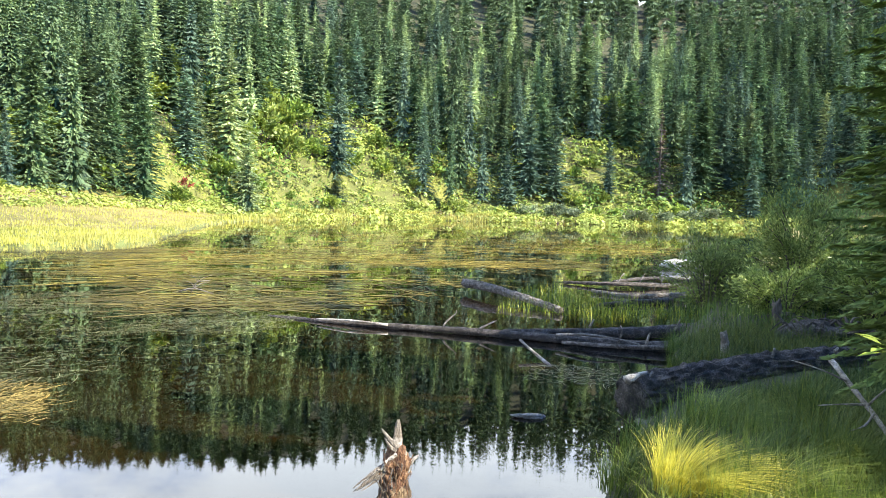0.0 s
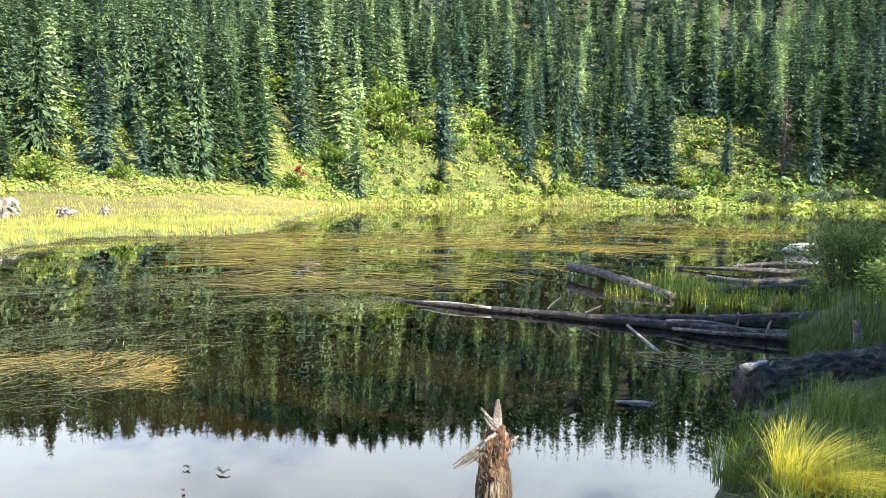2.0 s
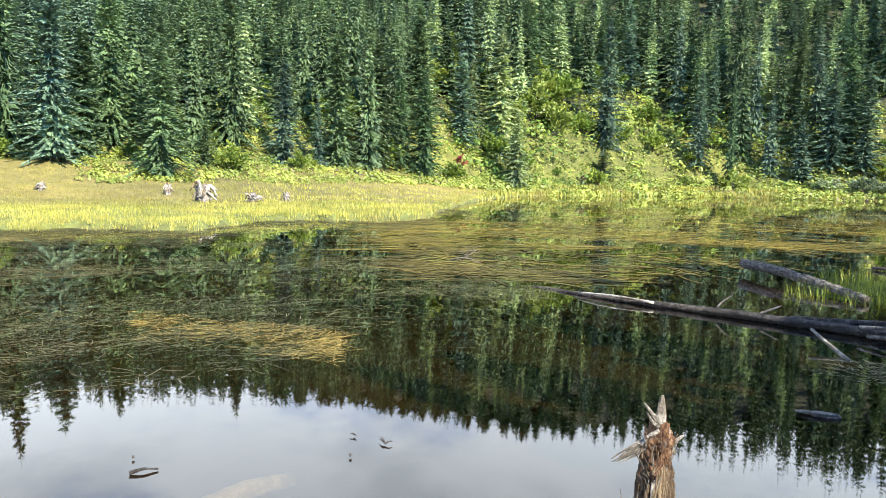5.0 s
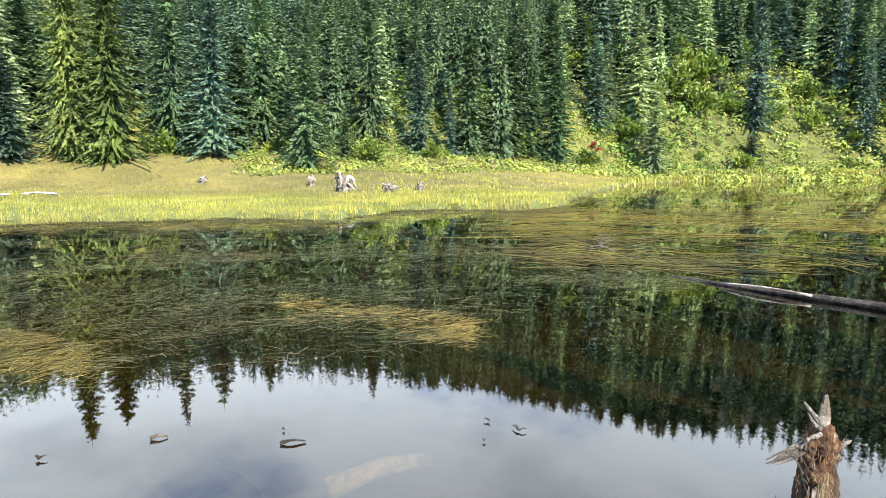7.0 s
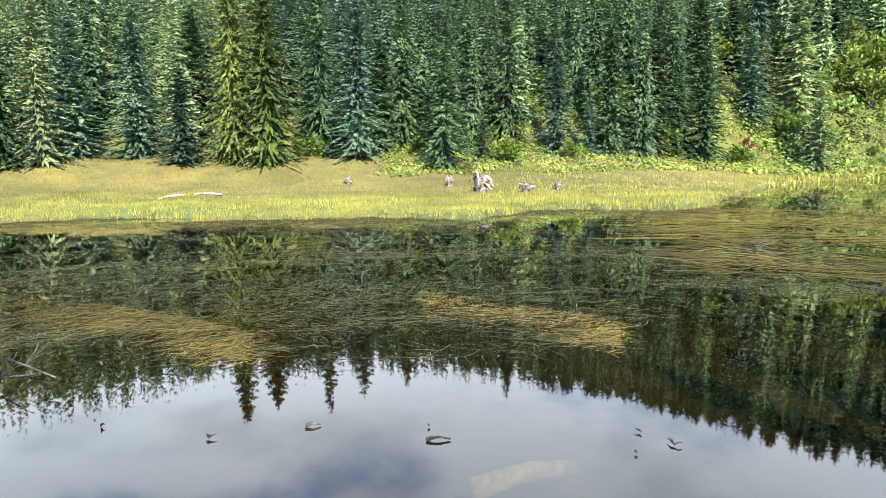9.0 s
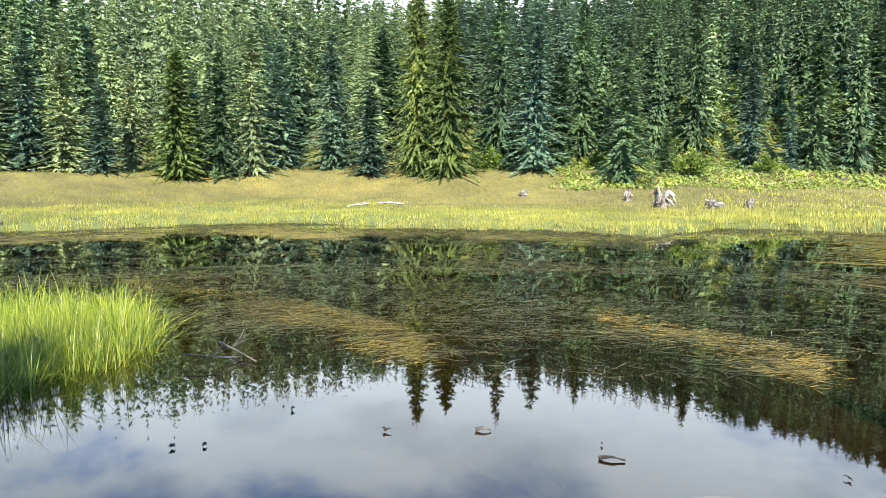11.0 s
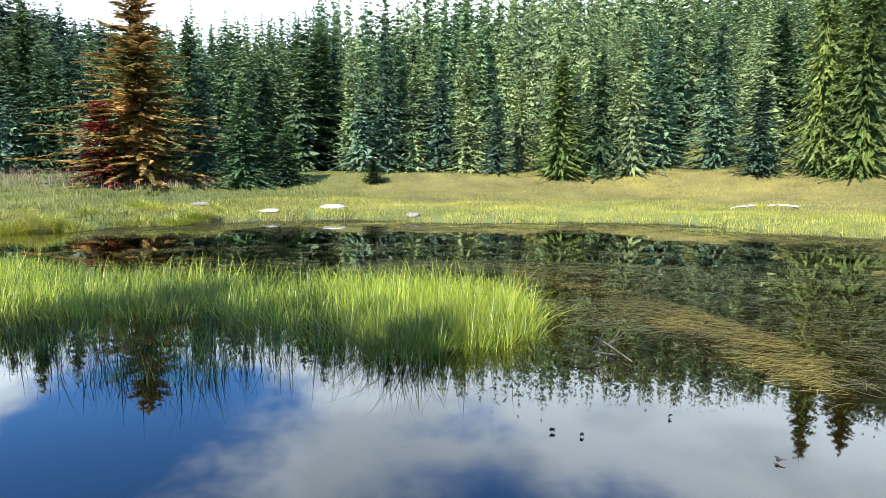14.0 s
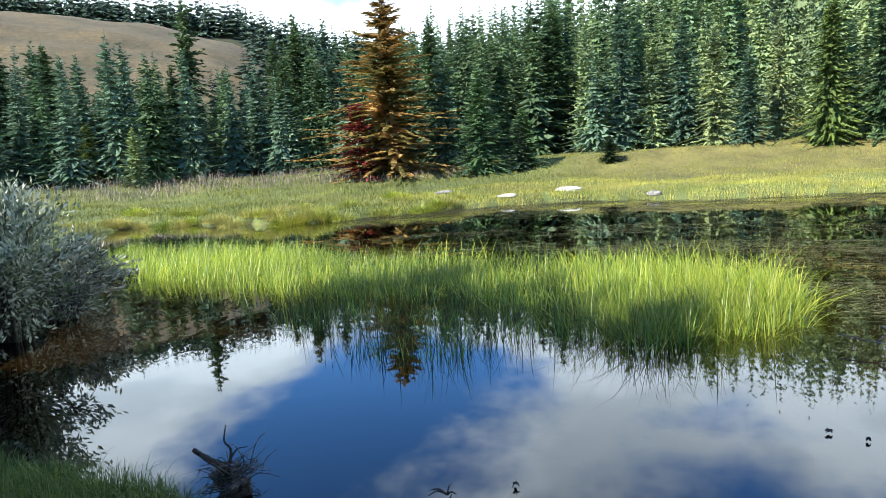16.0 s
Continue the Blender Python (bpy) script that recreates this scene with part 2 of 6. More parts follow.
WATER_IOR = 1.5
WATER, LAND = water_material(), land_material()
BARK = solid("conifer_bark", (0.03, 0.025, 0.02), (0.075, 0.062, 0.048), (0.15, 0.13, 0.105), 6, (1, 1, 0.25))
WET_BARK = solid("dark_wet_bark", (0.007, 0.006, 0.005), (0.036, 0.030, 0.026), (0.155, 0.138, 0.124), 11, (1, 1, 1), 0.75, 1.0)
GREY_WOOD = solid("weathered_wood", (0.06, 0.052, 0.045), (0.20, 0.18, 0.155), (0.44, 0.41, 0.37), 9, (1, 1, 1), 0.8, 0.8, (0.09, 0.075, 0.06))
PALE_WOOD = solid("bleached_wood", (0.18, 0.165, 0.14), (0.43, 0.405, 0.36), (0.64, 0.62, 0.565), 14, (1, 0.6, 1), 0.85, 0.7, (0.18, 0.155, 0.125))
RED_WOOD = solid("rotten_heartwood", (0.035, 0.014, 0.008), (0.16, 0.075, 0.036), (0.40, 0.25, 0.14), 20, (1, 1, 0.3), 0.85, 0.9)
# reed green darkened in the colour itself, for stems standing in shade
REED_STEM = leafy("shade_toned_reed_stems", (0.02, 0.042, 0.012), (0.045, 0.085, 0.02), (0.10, 0.15, 0.03), 0.2, 0.02, 0.4)
STUMP_WOOD = solid("split_stump_wood", (0.02, 0.012, 0.007), (0.14, 0.09, 0.05), (0.48, 0.37, 0.24), 30, (1, 1, 0.06), 0.85, 1.0)
DRIFT = solid("grey_driftwood", (0.025, 0.022, 0.02), (0.12, 0.105, 0.09), (0.36, 0.34, 0.31), 16, (1, 1, 1), 0.85, 1.0)
ROCK = solid("pale_rock", (0.20, 0.19, 0.175), (0.38, 0.37, 0.345), (0.56, 0.55, 0.52), 3, rough=0.9)
DARK_ROCK = solid("wet_stone", (0.06, 0.055, 0.05), (0.16, 0.15, 0.13), (0.35, 0.33, 0.30), 8, rough=0.6)
FIR = leafy("fir_needles", (0.068, 0.113, 0.055), (0.096, 0.163, 0.078), (0.125, 0.212, 0.101), 0.24, 0.02, 0.6, grain=9.0)
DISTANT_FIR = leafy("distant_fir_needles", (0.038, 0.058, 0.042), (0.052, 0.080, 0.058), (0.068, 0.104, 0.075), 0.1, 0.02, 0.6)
BLUE_FIR = leafy("silver_fir_needles", (0.086, 0.140, 0.098), (0.122, 0.200, 0.140), (0.159, 0.260, 0.182), 0.24, 0.02, 0.6, grain=9.0)
PALE_FIR = leafy("hemlock_needles", (0.186, 0.238, 0.116), (0.258, 0.330, 0.162), (0.330, 0.422, 0.208), 0.24, 0.02, 0.6, grain=9.0)
YELLOW_FIR = leafy("yellow_green_needles", (0.099, 0.137, 0.040), (0.143, 0.196, 0.056), (0.185, 0.257, 0.073), 0.24, 0.02, 0.6, grain=9.0)
ORANGE_FIR = leafy("dying_orange_needles", (0.30, 0.20, 0.07), (0.45, 0.30, 0.105), (0.58, 0.40, 0.155), 0.4, 0.02, patch=(0.15, 0.155, 0.045), patch_scale=0.5, grain=9.0)
RED_FIR = leafy("dead_red_needles", (0.11, 0.020, 0.018), (0.24, 0.042, 0.036), (0.35, 0.085, 0.065), 0.25, 0.03)
GREY_TWIGS = leafy("bare_grey_twigs", (0.130, 0.100, 0.090), (0.240, 0.190, 0.170), (0.360, 0.300, 0.270), 0.05, 0.02)
SHRUB = leafy("shrub_leaves", (0.11, 0.17, 0.03), (0.17, 0.245, 0.042), (0.25, 0.31, 0.065), 0.35, 0.02)
COVER = leafy("low_growth_leaves", (0.26, 0.345, 0.075), (0.345, 0.435, 0.10), (0.44, 0.505, 0.14), 0.35, 0.02, patch=(0.176, 0.229, 0.049), patch_scale=0.16)
DEAD_BRUSH = leafy("brown_dead_brush", (0.05, 0.035, 0.022), (0.15, 0.105, 0.07), (0.30, 0.24, 0.17), 0.1, 0.02)
GREY_WILLOW = leafy("grey_green_willow_leaves", (0.07, 0.10, 0.05), (0.15, 0.19, 0.10), (0.26, 0.30, 0.18), 0.3, 0.02, 0.4)
WILLOW = leafy("willow_leaves", (0.062, 0.100, 0.026), (0.135, 0.200, 0.052), (0.24, 0.315, 0.105), 0.4, 0.02, 0.4)
SILVER_WILLOW = leafy("silvery_willow_leaves", (0.10, 0.12, 0.07), (0.30, 0.32, 0.23), (0.60, 0.61, 0.52), 0.3, 0.02, 0.4)
GOLD_WEED = leafy("golden_pondweed", (0.088, 0.074, 0.022), (0.211, 0.162, 0.042), (0.404, 0.316, 0.097), 0.1, 0.04, 0.4)
OPEN_WEED = leafy("pale_open_weed", (0.085, 0.076, 0.014), (0.165, 0.142, 0.025), (0.28, 0.245, 0.055), 0.1, 0.04, 0.4)
AMBER_WEED = leafy("amber_weed_beds", (0.040, 0.032, 0.008), (0.085, 0.068, 0.018), (0.16, 0.13, 0.038), 0.1, 0.04, 0.4)
BROWN_WEED = leafy("brown_sunken_weed", (0.018, 0.017, 0.007), (0.042, 0.038, 0.015), (0.10, 0.09, 0.035), 0.1, 0.04, 0.4)
SEDGE = leafy("sedge_blades", (0.14, 0.17, 0.034), (0.27, 0.30, 0.058), (0.43, 0.42, 0.115), 0.4, 0.02, patch=(0.36, 0.315, 0.095), patch_scale=0.16)
MARSH_GRASS = leafy("marsh_grass_blades", (0.085, 0.115, 0.022), (0.165, 0.200, 0.038), (0.28, 0.29, 0.080), 0.4, 0.02, patch=(0.22, 0.21, 0.065), patch_scale=0.16)
THICKET = leafy("thicket_leaves", (0.06, 0.11, 0.022), (0.11, 0.175, 0.034), (0.19, 0.25, 0.055), 0.35, 0.02)
DRY_GRASS = leafy("dry_meadow_grass", (0.090, 0.080, 0.024), (0.178, 0.156, 0.042), (0.275, 0.235, 0.072), 0.3, 0.02, patch=(0.155, 0.175, 0.035), patch_scale=0.12)
REED = leafy("green_reed_blades", (0.050, 0.098, 0.013), (0.131, 0.206, 0.022), (0.312, 0.344, 0.053), 0.3, 0.02, 0.35)
YELLOW_REED = leafy("yellowing_reed_blades", (0.125, 0.175, 0.018), (0.250, 0.306, 0.035), (0.450, 0.444, 0.081), 0.35, 0.02, 0.35)
BANK_GRASS = leafy("long_bank_grass", (0.030, 0.060, 0.012), (0.070, 0.118, 0.022), (0.165, 0.205, 0.050), 0.4, 0.02, 0.4)
LIGHT_GRASS = leafy("light_bank_grass", (0.055, 0.085, 0.014), (0.125, 0.170, 0.028), (0.25, 0.275, 0.062), 0.4, 0.02, 0.4)
GOLD_GRASS = leafy("yellow_tussock_grass", (0.160, 0.160, 0.024), (0.320, 0.304, 0.048), (0.464, 0.416, 0.096), 0.45, 0.02, 0.4)
WEED = leafy("floating_pondweed", (0.034, 0.041, 0.016), (0.082, 0.090, 0.036), (0.216, 0.222, 0.106), 0.1, 0.06, 0.4, patch=(0.102, 0.082, 0.029), patch_scale=0.22)


# ---------------------------------------------------------------- the lie of the land
# All by azimuth: degrees to the left of +y as seen from the origin.
def by_azimuth(*pairs):
    xs, ys = [p[0] for p in pairs], [p[1] for p in pairs]
    return lambda az: np.interp((np.asarray(az) + 180) % 360 - 180, xs, ys)


NEAR_SHORE = by_azimuth((-180, 400), (-30, 400), (-26, 40), (-25, 22), (-23, 14), (-21.5, 10.5), (-19.9, 9.0), (-19.4, 7.8), (-18.2, 5.8), (-16.6, 4.9), (-15.3, 4.4), (-14.5, 3.9), (-12, 3.0), (0, 2.3), (60, 2.0), (112, 2.4), (126, 3.0), (134, 3.6), (142, 4.4), (147, 4.8), (151, 5.6), (155, 8), (159, 30), (164, 400), (180, 400))
FAR_SHORE = by_azimuth((-180, 60), (-60, 104), (-27, 112), (-22, 110), (-15, 103), (-5, 98), (5, 92), (10, 84), (14, 76), (17.5, 64), (20, 50), (22, 38), (24, 28), (27, 25), (33, 26), (38, 25), (41, 22.5), (44, 20.5), (52, 22), (60, 21.8), (66, 23), (75, 25.5), (83, 25), (90, 23.4), (95, 24.2), (102, 25.6), (108, 25), (114, 24), (121, 22.5), (127, 21.8), (132, 24), (139, 27), (146, 20), (151, 12), (156, 20), (170, 40), (180, 60))
HILL_FOOT = by_azimuth((-180, 45), (-60, 110), (-25, 113), (0, 98), (10, 86), (17, 76), (23, 64), (30, 54), (38, 47), (46, 43), (60, 42), (100, 42), (130, 42), (150, 40), (180, 45))
FOOT_RISE = by_azimuth((-180, 0.8), (-25, 0.6), (12, 0.6), (20, 1.0), (30, 1.7), (40, 2.0), (66, 2.0), (80, 1.75), (92, 1.55), (105, 1.5), (130, 1.3), (180, 0.8))
HILL_SLOPE = by_azimuth((-180, 0.05), (-90, 0.2), (-40, 0.60), (14, 0.64), (24, 0.54), (36, 0.40), (46, 0.30), (60, 0.27), (75, 0.22), (85, 0.16), (95, 0.11), (108, 0.07), (150, 0.05), (180, 0.05))


def smooth(a, b, x):
    t = np.clip((x - a) / (b - a), 0, 1)
    return t * t * (3 - 2 * t)


def inside_lake(x, y):
    """How far inside the lake a place lies, along its ray from the origin (minus: on land)."""
    r, az = np.hypot(x, y), np.degrees(np.arctan2(-np.asarray(x), np.asarray(y)))
    near = NEAR_SHORE(az) + (0.16 * np.sin(y * 4.3 + 1) + 0.12 * np.sin(y * 9.1) + 0.1 * np.sin(x * 7.7)) * np.clip(r / 5, 0.3, 2)
    wob = 0.35 * np.sin(az * 1.7) * np.clip(r / 25, 0, 1) + 0.25 * np.sin(az * 4.1 + 1) * np.clip(r / 25, 0, 1)
    return np.minimum((r - near) * np.clip(r / 12, 0.45, 1), FAR_SHORE(az) + wob - r)


def height(x, y):
    x, y = np.asarray(x, float), np.asarray(y, float)
    r, az = np.hypot(x, y), np.degrees(np.arctan2(-x, y))
    d = inside_lake(x, y)
    bed = -0.12 - 0.8 * (1 - np.exp(-np.maximum(d, 0) / 1.6))
    far, foot = FAR_SHORE(az), np.maximum(HILL_FOOT(az), FAR_SHORE(az) + 2)
    rise = FOOT_RISE(az) * np.clip((r - far) / (foot - far), 0, 1) ** 3.0
    up = np.maximum(r - foot, 0)
    hill = HILL_SLOPE(az) * (up - np.maximum(up - 108, 0) * 0.8) * smooth(0, 12, up) * (1 - 0.8 * smooth(300, 900, r))
    lumps = 0.10 * np.sin(x * 0.9 + 1.3 * np.sin(y * 0.5)) * np.sin(y * 0.8 + 0.7) * smooth(10, 20, r) + 1.3 * np.sin(x * 0.11 + 2) * np.sin(y * 0.13 + x * 0.04) * smooth(4, 30, up)
    # a bare hill far off
    bald = 96 * smooth(150, 400, r) * (1 - 0.6 * smooth(420, 900, r)) * np.interp(az, [108, 116, 120, 124, 128, 130, 133, 136, 138.6, 141, 150, 165, 180], [0.05, 0.2, 0.3, 0.42, 0.59, 0.66, 0.715, 0.765, 0.78, 0.795, 0.81, 0.8, 0.3]) * (az > 0)
    ridge = 520 * np.tan(np.radians(np.interp(az, [100, 108, 115, 123, 126, 130, 140, 155, 175], [1, 6.2, 8.8, 10.1, 10.7, 12.0, 12.5, 12.6, 3]))) * smooth(395, 520, r) * (1 - 0.5 * smooth(560, 1000, r)) * (az > 0)
    bank = 0.05 + 0.22 * (1 - np.exp(-np.maximum(-d, 0) / 0.9))
    near_bank = bank + 0.05 * np.sin(x * 1.3) * np.sin(y * 1.7 + 1)
    across = smooth(FAR_SHORE(az) - 8, FAR_SHORE(az) - 1, r)  # 0 on this side of the lake, 1 on the other
    land = near_bank * (1 - across) + np.maximum(bank + rise + hill + lumps + bald, ridge) * across
    w = smooth(-0.25, 0.25, d)
    return land * (1 - w) + bed * w


# ---------------------------------------------------------------- building tools
def mesh_object(name, verts, faces, material, parent=None, label="", smooth_faces=False):
    me = bpy.data.meshes.new(name)
    me.from_pydata(np.asarray(verts, float).tolist() if not isinstance(verts, list) else verts, [], faces if isinstance(faces, list) else faces.tolist())
    me.materials.append(material)
    if smooth_faces:
        me.shade_smooth()
    ob = new(name, me)
    if parent:
        ob.parent = parent
    if label:
        ob["label"] = label
    return ob


def part(name, bm, material, parent, label="", smooth_faces=True):
    """Links a bmesh as one mesh object under a thing or a part."""
    me = bpy.data.meshes.new(name)
    bm.to_mesh(me)
    bm.free()
    me.materials.append(material)
    if smooth_faces:
        me.shade_smooth()
    ob = new(name, me)
    if parent:
        ob.parent = parent
    if label:
        ob["label"] = label
    return ob


def thing(name, label, category, group="", m=None):
    ob = tagged(new(name), label, category, group)
    if m is not None:
        ob.matrix_basis = m
    return ob


def ground_at(x, y):
    return float(height(x, y))


def fresh(seed):
    return np.random.RandomState(seed)


# ---------------------------------------------------------------- ground and water
def build_ground():
    radii = np.concatenate([np.linspace(0.0, 9, 36)[1:], np.geomspace(9.2, 60, 90), np.geomspace(60.6, 320, 80), np.geomspace(330, 4500, 40)])
    angles = np.radians(np.concatenate([np.arange(-40, 160, 0.9), np.arange(160, 320, 4)]))
    R, A = np.meshgrid(radii, angles, indexing="ij")
    X, Y = -R * np.sin(A), R * np.cos(A)
    Z = height(X, Y)
    n, k = R.shape
    verts = np.stack([X.ravel(), Y.ravel(), Z.ravel()], 1)
    verts = np.vstack([verts, [[0, 0, ground_at(0.01, 0.01)]]])
    i, j = np.meshgrid(np.arange(n - 1), np.arange(k), indexing="ij")
    j2 = (j + 1) % k
    quads = np.stack([(i * k + j).ravel(), (i * k + j2).ravel(), ((i + 1) * k + j2).ravel(), ((i + 1) * k + j).ravel()], 1)[:, ::-1].tolist()
    quads += [[n * k, int(b), int(a)] for a, b in zip(range(k), [(q + 1) % k for q in range(k)])]
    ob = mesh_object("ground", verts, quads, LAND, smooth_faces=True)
    tagged(ob, "grassy lake shore rising to a steep forest hillside", "ground", kind="structure")
    # cover: lake mud, sedge meadow, dry meadow, hillside growth, forest floor with tree shade, bare hill
    r, az = np.hypot(verts[:, 0], verts[:, 1]), np.degrees(np.arctan2(-verts[:, 0], verts[:, 1]))
    d = inside_lake(verts[:, 0], verts[:, 1])
    up = r - np.maximum(HILL_FOOT(az), FAR_SHORE(az) + 2)

    def lay(base, colour, amount):
        return base * (1 - amount[:, None]) + np.array(colour) * amount[:, None]

    c = np.tile((0.10, 0.125, 0.032), (len(verts), 1)).astype(float)
    c = lay(c, (0.155, 0.135, 0.040), smooth(4, 12, -d) * (r > 15) * (1 - 0.85 * smooth(97, 108, az)))
    c = lay(c, (0.10, 0.11, 0.025), smooth(0, 6, up))
    # dark needle litter, its colour also carrying the shade between the trees
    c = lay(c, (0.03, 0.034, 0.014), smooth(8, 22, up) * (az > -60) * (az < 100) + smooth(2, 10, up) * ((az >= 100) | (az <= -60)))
    bare = smooth(150, 200, r) * smooth(126, 129, az) * (az < 175) * (1 - smooth(405, 430, r))
    c = lay(c, (0.080, 0.060, 0.030), bare)
    c = lay(c, (0.085, 0.062, 0.03), smooth(-0.1, 0.25, d))
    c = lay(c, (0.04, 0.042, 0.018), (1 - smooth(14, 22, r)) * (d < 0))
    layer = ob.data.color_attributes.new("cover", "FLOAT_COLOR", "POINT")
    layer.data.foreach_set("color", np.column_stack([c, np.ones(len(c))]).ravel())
    return ob


def build_water():
    """One level sheet, a little larger than the shoreline, cut by the land."""
    az = np.radians(np.arange(-34, 166, 1.0))
    deg = np.degrees(az)
    inner, outer = np.minimum(NEAR_SHORE(deg), 200) * 0.6, np.minimum(FAR_SHORE(deg) + 3, 116)
    inner = np.minimum(inner, outer - 0.5)
    verts, faces = [], []
    for s in np.linspace(0, 1, 9):
        rr = inner + (outer - inner) * s
        verts += [(-q * math.sin(a), q * math.cos(a), 0.0) for q, a in zip(rr, az)]
    k = len(az)
    for i in range(8):
        faces += [[i * k + j, (i + 1) * k + j, (i + 1) * k + j + 1, i * k + j + 1] for j in range(k - 1)]
    ob = mesh_object("water", verts, faces, WATER, smooth_faces=True)
    ob.visible_shadow = False
    tagged(ob, "still brown lake water mirroring forest and clouds", "water", kind="structure")
    return ob


build_ground()
build_water()


# ---------------------------------------------------------------- conifers
def skirts(rs, z0, reach, points, droop):
    """The closed inner tiers of a crown: each whorl a jagged, uneven skirt close round the trunk."""
    n = len(z0)
    turn = rs.rand(n) * 6.28
    apex = np.stack([rs.normal(0, 0.02, n), rs.normal(0, 0.02, n), z0 + 0.5 * reach + 0.05], 1)
    tips, dips, tri = [], [], []
    for k in range(points):
        a = turn + 6.2832 * (k + rs.uniform(-0.3, 0.3, n)) / points
        r = reach * rs.uniform(0.75, 1.25, n)
        tips.append(np.stack([r * np.cos(a), r * np.sin(a), z0 - droop * r + rs.normal(0, 0.2, n) * reach], 1))
        a = turn + 6.2832 * (k + 0.5) / points
        r = reach * rs.uniform(0.6, 0.85, n)
        dips.append(np.stack([r * np.cos(a), r * np.sin(a), z0 - 0.1 * reach + rs.normal(0, 0.1, n) * reach], 1))
    for k in range(points):
        tri.append(np.stack([apex, dips[k - 1], tips[k]], 1))
        tri.append(np.stack([apex, tips[k], dips[k]], 1))
    return tri


def crown_arrays(seed, tall, wide, first=0.03, gap=0.34, per_whorl=9, sprays=20, twig=0.28, droop=0.22, ragged=0.22, slim=1.08, hang=0.30, core=0.0, core_points=8, bare=0.0):
    """Whorls of boughs: each bough is a curved spine with many small needle sprays fanning off it, over ragged inner tiers where a core is asked for. Returns vertices and triangles."""
    rs = fresh(seed)
    starts, layers = [], []
    z = tall * first
    lean = rs.rand() * 6.28
    while z < tall * 0.975:
        f = z / tall
        full = min(1.0, 0.84 + 2.2 * (f - first))
        reach = wide * (1 - f) ** slim * full * (0.78 + 0.44 * rs.rand()) + 0.10
        n = max(4, int(round(per_whorl * (0.6 + 0.45 * (1 - f)))))
        layers.append((z, reach))
        turn = rs.rand() * 6.28
        for b in range(n):
            a = turn + 6.283 * b / n + rs.normal(0, 0.28)
            length = reach * (1 - ragged + 2 * ragged * rs.rand()) * (0.5 if rs.rand() < 0.10 else 1) * (1 + 0.10 * math.cos(a - lean))
            if rs.rand() < bare:
                continue
            rise = 0.62 * f ** 1.3 - 0.12 * (1 - f) + rs.normal(0, 0.18)
            starts.append((z + rs.normal(0, gap * 0.42), a, length, rise, droop * (0.5 + 0.8 * (1 - f)) * rs.uniform(0.6, 1.4)))
        z += gap * (0.75 + 0.5 * rs.rand()) * (0.42 + 0.68 * (1 - f))
    z0, a, length, rise, curve = np.array(starts).T
    n = len(z0)
    out = np.stack([np.cos(a), np.sin(a), 0 * a], 1)
    side = np.stack([-np.sin(a), np.cos(a), 0 * a], 1)
    up = np.array([0, 0, 1.0])

    tri = []
    if core:
        lz, lr = np.array(layers).T
        tri += skirts(rs, lz, lr * core, core_points, droop)
    # sprays: so many to a metre of bough, more of them towards its end
    k = np.repeat(np.arange(n), np.maximum(3, rs.poisson(length * sprays)))
    m = len(k)
    s = 1.02 - 0.92 * rs.rand(m) ** 1.25
    sg = np.where(rs.rand(m) < 0.5, 1.0, -1.0)
    fl = np.minimum(twig, 0.50 * length[k] + 0.06) * rs.uniform(0.6, 1.35, m) * (1.7 - 0.9 * s)
    swing = rs.uniform(0.15, 1.1, m) * (1.0 - 0.55 * s)
    d = out[k] * np.cos(swing)[:, None] + side[k] * (sg * np.sin(swing))[:, None] + up * (rise[k] * 0.5 - 0.10 - hang * (0.3 + 0.8 * rs.rand(m)) + rs.normal(0, 0.18, m))[:, None]
    d /= np.linalg.norm(d, axis=1)[:, None]
    flat = np.cross(d, up)
    flat /= np.linalg.norm(flat, axis=1)[:, None]
    roll = rs.normal(0, 0.45, m)
    across = flat * np.cos(roll)[:, None] + np.cross(flat, d) * np.sin(roll)[:, None]
    lk = length[k]
    q = out[k] * (lk * s)[:, None] + up * (z0[k] + lk * (rise[k] * s - curve[k] * s ** 2 + 0.55 * curve[k] * np.maximum(s - 0.55, 0) ** 1.5))[:, None]
    half = across * (fl * rs.uniform(0.22, 0.40, m))[:, None]
    tri.append(np.stack([q - half, q + half, q + d * fl[:, None]], 1))
    v = np.concatenate(tri).reshape(-1, 3)
    h = tall
    lead = np.array([[0.03, 0, h * 0.95], [-0.03, 0.01, h * 0.95], [0, 0, h * 1.02], [0, 0.03, h * 0.95], [0.0, -0.03, h * 0.95], [0, 0, h * 1.02]])
    v = np.vstack([v, lead])
    return v, np.arange(len(v)).reshape(-1, 3)


def trunk_arrays(tall, thick, sides=7, rings=6, bend=0.0):
    v, f = [], []
    for i in range(rings + 1):
        s = i / rings
        r = thick * (1 - s) ** 0.9 * (1 + 0.5 * max(0, 0.08 - s) / 0.08) + 0.008
        for j in range(sides):
            a = 6.2832 * j / sides
            v.append((r * math.cos(a) + bend * math.sin(3 * s), r * math.sin(a), tall * s - 0.3))
    for i in range(rings):
        for j in range(sides):
            k = (j + 1) % sides
            f.append([i * sides + j, i * sides + k, (i + 1) * sides + k, (i + 1) * sides + j])
    return np.array(v), f


def in_full_leaf(material):
    """Whether a tree with these needles is in full, closed leaf."""
    return material in (FIR, BLUE_FIR, PALE_FIR, YELLOW_FIR)


